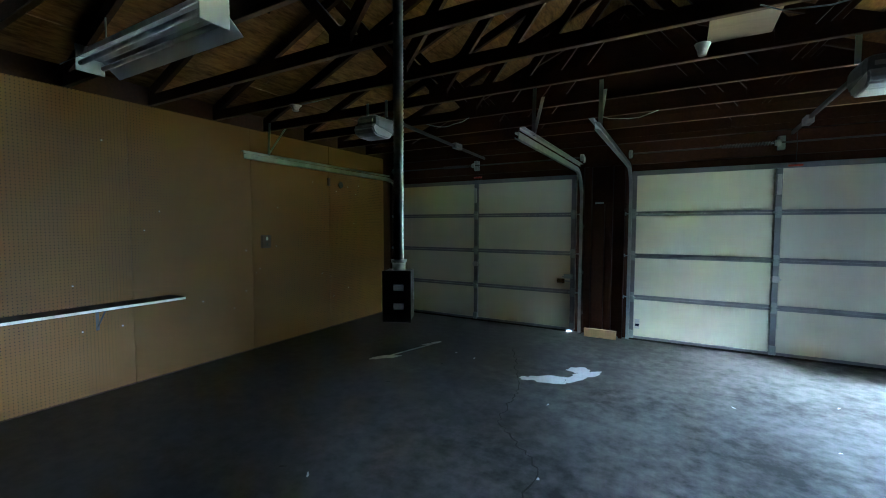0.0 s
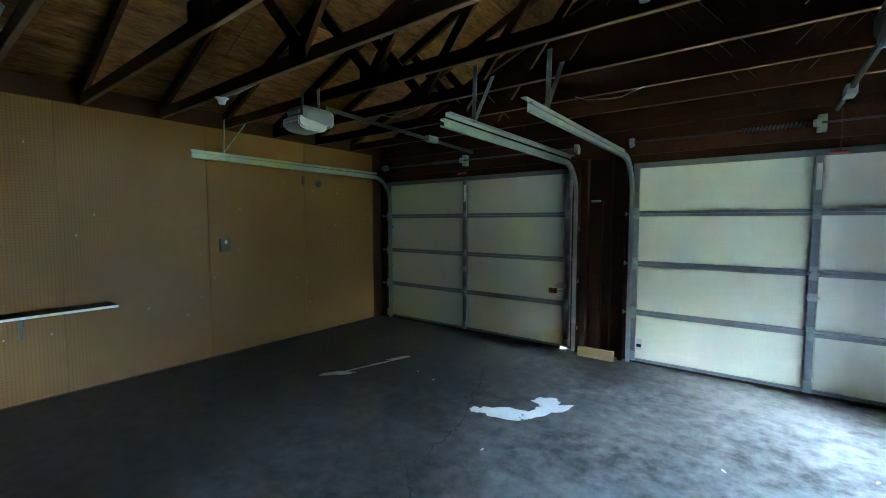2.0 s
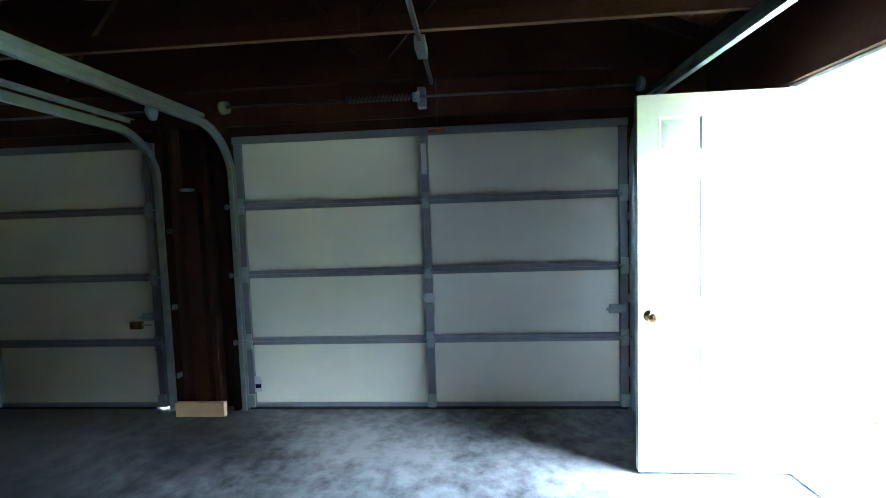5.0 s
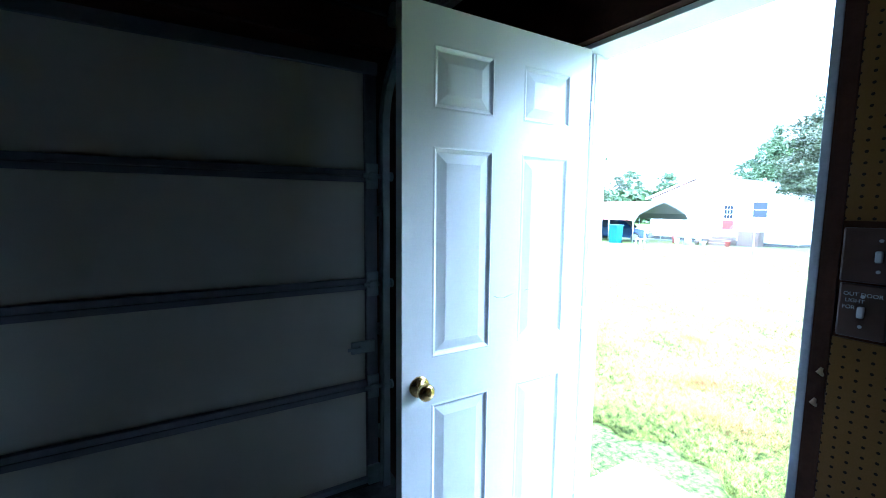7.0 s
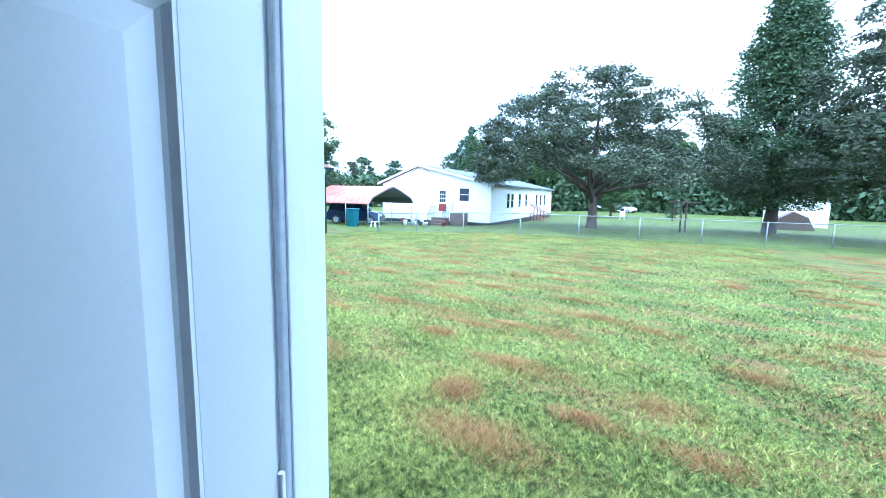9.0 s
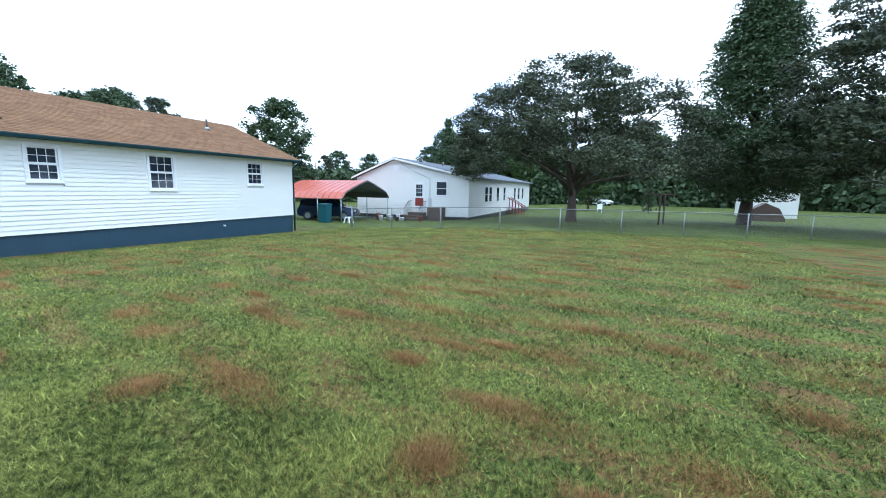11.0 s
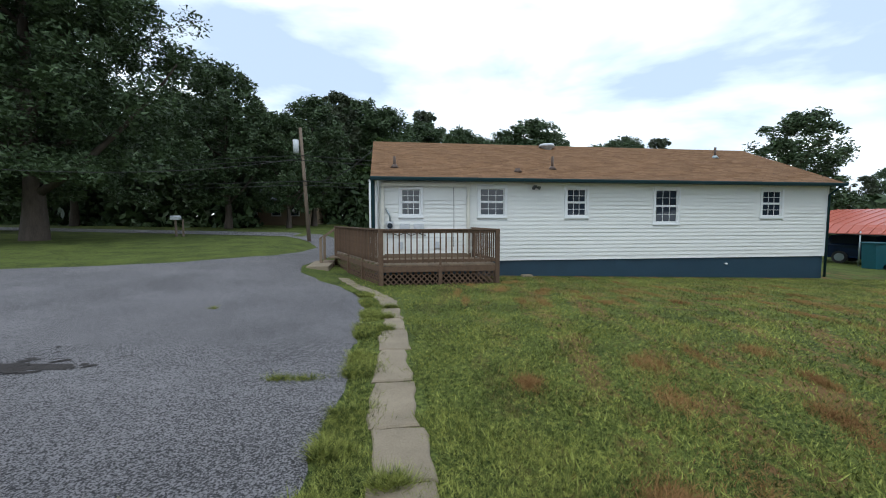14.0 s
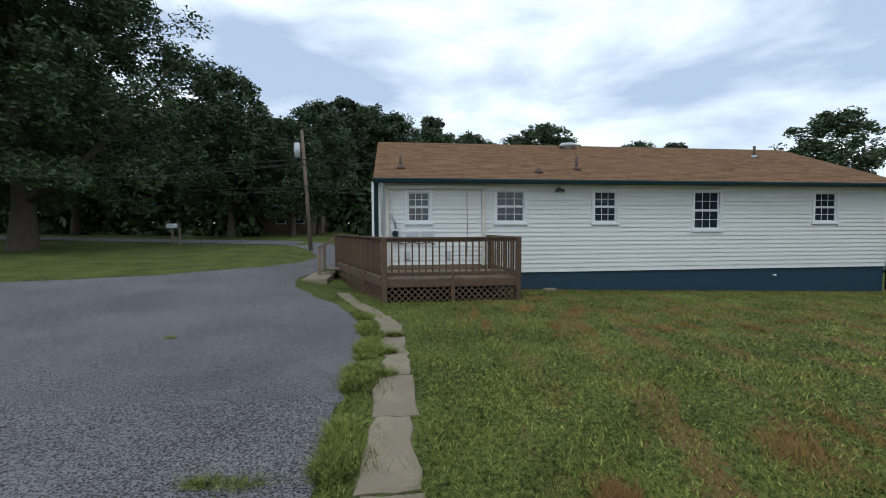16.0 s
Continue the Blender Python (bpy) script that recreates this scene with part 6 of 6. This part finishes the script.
part("end_trim", prism(B(), [(x, z + 0.01) for x, z in out] + [(x, z - 0.1) for x, z in out[::-1]], "y", CY0 - 0.13, CY0 - 0.101), DARKGREY, port)
for x in (CX0 + 0.04, CX1 - 0.04):
    for y in (CY0, CY0 + 2, CY0 + 4, CY1 - 0.1):
        part("leg", tube(B(), [(x, y, lie(x, y) - 0.1), (x, y, 0.75)], 0.035, 8), GALV, port)
    part("base_rail", tube(B(), [(x, CY0, g), (x, CY1, g)], 0.03, 6), GALV, port)


def car(paint, label):
    c = thing("car", (0, 0, 0), label, "car")
    side = [(-2.2, 0.35), (-2.22, 0.75), (-2.05, 1.02), (-1.9, 1.52), (-1.2, 1.66), (0.1, 1.64), (0.45, 1.55), (1.05, 1.05), (1.95, 0.92), (2.2, 0.72), (2.24, 0.4), (1.9, 0.28), (-1.9, 0.28)]
    bm = prism(B(), side, "x", -0.9, 0.9)
    for v in bm.verts:
        if v.co.z > 1.1:
            v.co.x *= 0.78
        if abs(v.co.y) > 1.9:
            v.co.x *= 0.86
    bmesh.ops.bevel(bm, geom=bm.edges[:], offset=0.05, segments=2, affect="EDGES")
    part("body", bm, paint, c)
    glass = prism(B(), [(-1.82, 1.1), (-1.72, 1.48), (-1.15, 1.58), (0.08, 1.57), (0.4, 1.5), (0.86, 1.1)], "x", -0.905, 0.905)
    for v in glass.verts:
        v.co.x *= 0.80 if v.co.z > 1.3 else 0.965
    part("side_glass", glass, GLASSDARK, c)
    shield = prism(B(), [(0.5, 1.52), (1.06, 1.07), (1.08, 1.09), (0.53, 1.54)], "x", -0.66, 0.66)
    part("windscreen", shield, GLASSDARK, c)
    for sx in (-1, 1):
        part("headlight", bx(B(), *sorted((sx * 0.5, sx * 0.78)), 2.12, 2.235, 0.66, 0.8, 0.03), PALEGREY, c)
        for y in (-1.35, 1.4):
            w = part("wheel", disc(B(), (sx * 0.72, y, 0.34), "x", 0.34, sx * 0.2, 20), RUBBER, c)
            part("rim", disc(B(), (sx * 0.915, y, 0.34), "x", 0.22, sx * 0.012, 16), GALV, w)
    part("grille", bx(B(), -0.45, 0.45, 2.18, 2.25, 0.5, 0.68, 0.02), BLACK, c)
    part("bumper", bx(B(), -0.8, 0.8, 2.12, 2.28, 0.32, 0.46, 0.04), BLACK, c)
    return c


suv = car(CARBLUE, "dark blue car parked under the carport")
suv.matrix_basis = pose(30.5, 26.0, lie(30.5, 26) + 0.02, 0, 0, 200)
pale = car(CARWHITE, "white car parked far off beyond the lawn")
pale.matrix_basis = pose(88, 12.2, lie(88, 12), 0, 0, 80)
copy_thing(pale, pose(84, 7.6, lie(84, 7.6), 0, 0, 150))
bin_ = thing("wheeled_bin", (27.4, 24.0, lie(27.4, 24)), "teal plastic wheeled rubbish bin with lid", "bin")
bm = prism(B(), [(-0.27, 0), (0.27, 0), (0.36, 1.2), (-0.36, 1.2)], "y", -0.3, 0.3)
part("body", bm, TEALBIN, bin_)
part("lid", bx(B(), -0.4, 0.4, -0.36, 0.36, 1.2, 1.28, 0.03), TEALBIN, bin_)
for y in (-0.3, 0.24):
    part("wheel", disc(B(), (0.25, y, 0.1), "y", 0.11, 0.06, 12), RUBBER, bin_)
stool = thing("step_stool", (28.0, 22.5, lie(28, 22.5)), "white plastic step stool on the grass", "stool")
part("top", bx(B(), -0.22, 0.22, -0.2, 0.2, 0.36, 0.42, 0.015), WHITEPAINT, stool)
for sx in (-1, 1):
    for sy in (-1, 1):
        part("leg", beam(B(), (sx * 0.25, sy * 0.22, 0), (sx * 0.17, sy * 0.15, 0.37), 0.08, 0.06), WHITEPAINT, stool)
rng = random.Random(12)
for k in range(12):
    x, y = rng.uniform(32.5, 35.2), rng.uniform(19.3, 23.0)
    p = thing("flower_pot", (x, y, lie(x, y)), "small garden pot standing in the yard", "pot", "yard pots")
    h = rng.uniform(0.2, 0.55)
    part("pot", tube(B(), [(0, 0, 0), (0, 0, h), (0, 0, h + 0.04)], [0.13, 0.18, 0.2], 12), (WHITEPAINT, REDWOOD, PALEGREY, BROWNMETAL)[k % 4], p)

# ---- chain-link fence ----
fence = thing("chain_link_fence", (0, 0, 0), "low galvanised chain-link fence along the yard", "fence")
CORNERS = [(24.4, 19.8), (22.1, 13.3), (27.2, -2.6), (34.0, -24.0)]
posts = []
for (xa, ya), (xb, yb) in zip(CORNERS, CORNERS[1:]):
    n = max(2, round(math.hypot(xb - xa, yb - ya) / 3.0))
    posts += [(xa + (xb - xa) * k / n, ya + (yb - ya) * k / n) for k in range(n)]
posts.append(CORNERS[-1])
TALL = 1.07
for i, (x, y) in enumerate(posts):
    z = lie(x, y)
    post = part("post", tube(B(), [(x, y, z - 0.2), (x, y, z + TALL + 0.03)], 0.05 if i in (0,) else 0.03, 8), GALVFENCE, fence)
for a, b in zip(posts, posts[1:]):
    part("top_rail", tube(B(), [(*a, lie(*a) + TALL), (*b, lie(*b) + TALL)], 0.02, 6), GALVFENCE, fence)
verts, faces = [], []
for a, b in zip(posts, posts[1:]):
    length = math.hypot(b[0] - a[0], b[1] - a[1])
    za, zb = lie(*a), lie(*b)
    m = int(length / 0.11)
    for k in range(m + 9):
        for s in (1, -1):
            u0, u1 = (k - 9) * 0.11 if s > 0 else k * 0.11, k * 0.11 if s > 0 else (k - 9) * 0.11
            t0, t1 = u0 / length, u1 / length
            h0, h1 = 0.04, TALL
            if t0 < 0:
                h0, t0 = h0 + (h1 - h0) * (0 - t0) / (t1 - t0), 0
            if t1 < 0:
                h1, t1 = h1 + (h0 - h1) * (0 - t1) / (t0 - t1), 0
            if t1 > 1:
                h1, t1 = h0 + (h1 - h0) * (1 - t0) / (t1 - t0), 1
            if t0 > 1:
                h0, t0 = h1 + (h0 - h1) * (1 - t1) / (t0 - t1), 1
            if abs(t1 - t0) < 1e-4:
                continue
            p = [(a[0] + (b[0] - a[0]) * t, a[1] + (b[1] - a[1]) * t, za + (zb - za) * t + h) for t, h in ((t0, h0), (t1, h1))]
            i = len(verts)
            w = 0.0022
            verts += [(p[0][0], p[0][1] - w, p[0][2]), (p[0][0], p[0][1] + w, p[0][2]), (p[1][0], p[1][1] + w, p[1][2]), (p[1][0], p[1][1] - w, p[1][2])]
            faces.append((i, i + 1, i + 2, i + 3))
cloud("wire_mesh", verts, faces, GALVFENCE, fence)

# washing line posts, shed, chair and yard clutter beyond the fence
line = thing("washing_line_post", (36.0, 2.7, lie(36, 2.7)), "rusty brown T-shaped washing line frame", "washing line")
part("post", tube(B(), [(0, 0, -0.2), (0, 0, 2.1)], 0.06, 8), BROWNMETAL, line)
part("post", tube(B(), [(1.6, -0.45, -0.2), (1.6, -0.45, 2.1)], 0.06, 8), BROWNMETAL, line)
part("crossbar", beam(beam(B(), (-0.3, 0.9, 2.1), (0.3, -0.9, 2.1), 0.1, 0.1), (1.3, 0.45, 2.1), (1.9, -1.35, 2.1), 0.1, 0.1), BROWNMETAL, line)
shed = thing("garden_shed", (58, -10.2, lie(58, -10)), "small white sided garden shed behind the trees", "shed")
part("wall", prism(B(), [(-2.2, -0.3), (2.2, -0.3), (2.2, 2.7), (0, 3.5), (-2.2, 2.7)], "x", 0, 5), SIDING, shed)
part("roof", prism(B(), [(-2.5, 2.6), (0, 3.5), (2.5, 2.6), (2.5, 2.7), (0, 3.62), (-2.5, 2.7)], "x", -0.2, 5.2), GREYSHINGLE, shed)
tarp = thing("covered_mower", (52, -7.9, lie(52, -8)), "dark covered machine parked by the shed", "covered machine")
part("cover", prism(B(), [(-1.5, 0), (1.5, 0), (1.2, 1.1), (0.2, 1.7), (-0.9, 1.2)], "x", -0.6, 0.6), BROWNMETAL, tarp)
chair = thing("garden_chair", (58, 7.0, lie(58, 7)), "white plastic garden chair on the grass", "chair")
part("seat", bx(B(), -0.3, 0.3, -0.3, 0.3, 0.4, 0.46, 0.02), WHITEPAINT, chair)
part("backrest", bx(B(), 0.26, 0.32, -0.3, 0.3, 0.46, 1.0, 0.02), WHITEPAINT, chair)
for sx in (-0.25, 0.25):
    for sy in (-0.25, 0.25):
        part("leg", tube(B(), [(sx, sy, 0), (sx, sy, 0.41)], 0.03, 6), WHITEPAINT, chair)

# ---- utility poles, wires, mailbox ----
def utility_pole(x, y, height, tip, box):
    p = thing("utility_pole", (x, y, lie(x, y)), "leaning weathered wooden utility pole with wires", "utility pole", "utility poles")
    part("pole", tube(B(), [(0, 0, -0.5), (tip * 0.5, 0, height / 2), (tip, 0, height)], [0.105, 0.095, 0.08], 10), POLEWOOD, p)
    if box:
        part("transformer", tube(B(), [(tip - 0.22, -0.1, height - 1.35), (tip - 0.22, -0.1, height - 0.65)], 0.15, 14), PALEGREY, p)
        part("arm", bx(B(), tip - 0.4, tip + 0.1, -0.05, 0.05, height - 0.9, height - 0.8), POLEWOOD, p)
    return p


utility_pole(0.2, 30.4, 6.0, -0.35, True)
utility_pole(51, 50, 9.5, -0.2, False)
utility_pole(62, 52, 7.0, -0.2, False)


def wire(a, b, sag):
    w = thing("power_line", (0, 0, 0), "thin black overhead power line", "cable", "power lines")
    a, b = Vector(a), Vector(b)
    part("wire", tube(B(), [a.lerp(b, k / 14) - Vector((0, 0, sag * 4 * (k / 14) * (1 - k / 14))) for k in range(15)], 0.018, 4), WIRE, w)


g = lie(0.2, 30.4)
for h, s in ((4.55, 0.4), (4.3, 0.4), (3.2, 0.35), (3.0, 0.4)):
    wire((-0.05, 30.3, g + h), (-46, 44, g + h + 0.6), s)
    wire((-0.05, 30.3, g + h), (40, 40, g + h + 0.4), s)
wire((-0.03, 30.3, g + 3.25), (3.8, 24.4, 4.2), 0.5)
wire((-0.1, 30.3, g + 4.4), (-16, 24.0, g + 3.6), 0.8)
mail = thing("mailbox", (-7.9, 33.6, lie(-7.9, 33.6)), "white mailbox on a wooden post by the road", "mailbox")
part("post", bx(B(), -0.05, 0.05, -0.05, 0.05, -0.1, 1.0, 0.005), POLEWOOD, mail)
part("box", tube(B(), [(-0.26, 0, 1.12), (0.26, 0, 1.12)], 0.11, 12), PALEGREY, mail)
part("box_base", bx(B(), -0.26, 0.26, -0.13, 0.13, 0.98, 1.1, 0.01), PALEGREY, mail)
part("post", bx(B(), 0.35, 0.43, -0.05, 0.05, -0.1, 1.0, 0.005), POLEWOOD, mail)

# dim houses among the trees beyond the road
for x, y, w, turn in ((-6.8, 51, 7, -12),):
    h = thing("distant_house", (x, y, lie(x, y)), "grey house half hidden among the trees", "house", turn=turn)
    part("wall", bx(B(), -w / 2, w / 2, 0, 6, -0.3, 2.5), DECK, h)
    part("roof", prism(B(), [(-0.5, 2.45), (3, 4.1), (6.5, 2.45)], "x", -w / 2 - 0.3, w / 2 + 0.3), GREYSHINGLE, h)
    for k in (-0.3, 0.05, 0.32):
        wd = part("window", bx(B(), k * w - 0.5, k * w + 0.5, -0.05, -0.005, 0.9, 2.0), TRIMWHITE, h)
        part("pane", bx(B(), k * w - 0.4, k * w + 0.4, -0.06, -0.051, 1.0, 1.9), GLASSDARK, wd)
# dark sheet added over the ground to paint the shade below the deck
shade_sheet = B()
shade_sheet.faces.new([shade_sheet.verts.new((x, y, max(lie(x, y), lie(4.2, 18.5)) + 0.02)) for x, y in ((4.2, 18.42), (7.15, 18.42), (6.95, 20.38), (3.9, 20.38), (2.6, 22.9), (2.5, 22.9))])
setting("ground_deck_shade", shade_sheet, surface("deck_shade", (0.020, 0.015, 0.010), (0.055, 0.042, 0.030), 4, 0.95, bump=0.6, fine=40, spec=0.1))
stone = thing("downspout_block", (8.75, 20.15, lie(8.75, 20.15)), "pale concrete splash stone lying at the wall", "stone")
part("stone", bx(B(), -0.18, 0.18, -0.1, 0.1, -0.02, 0.08, 0.03), SLAB, stone)
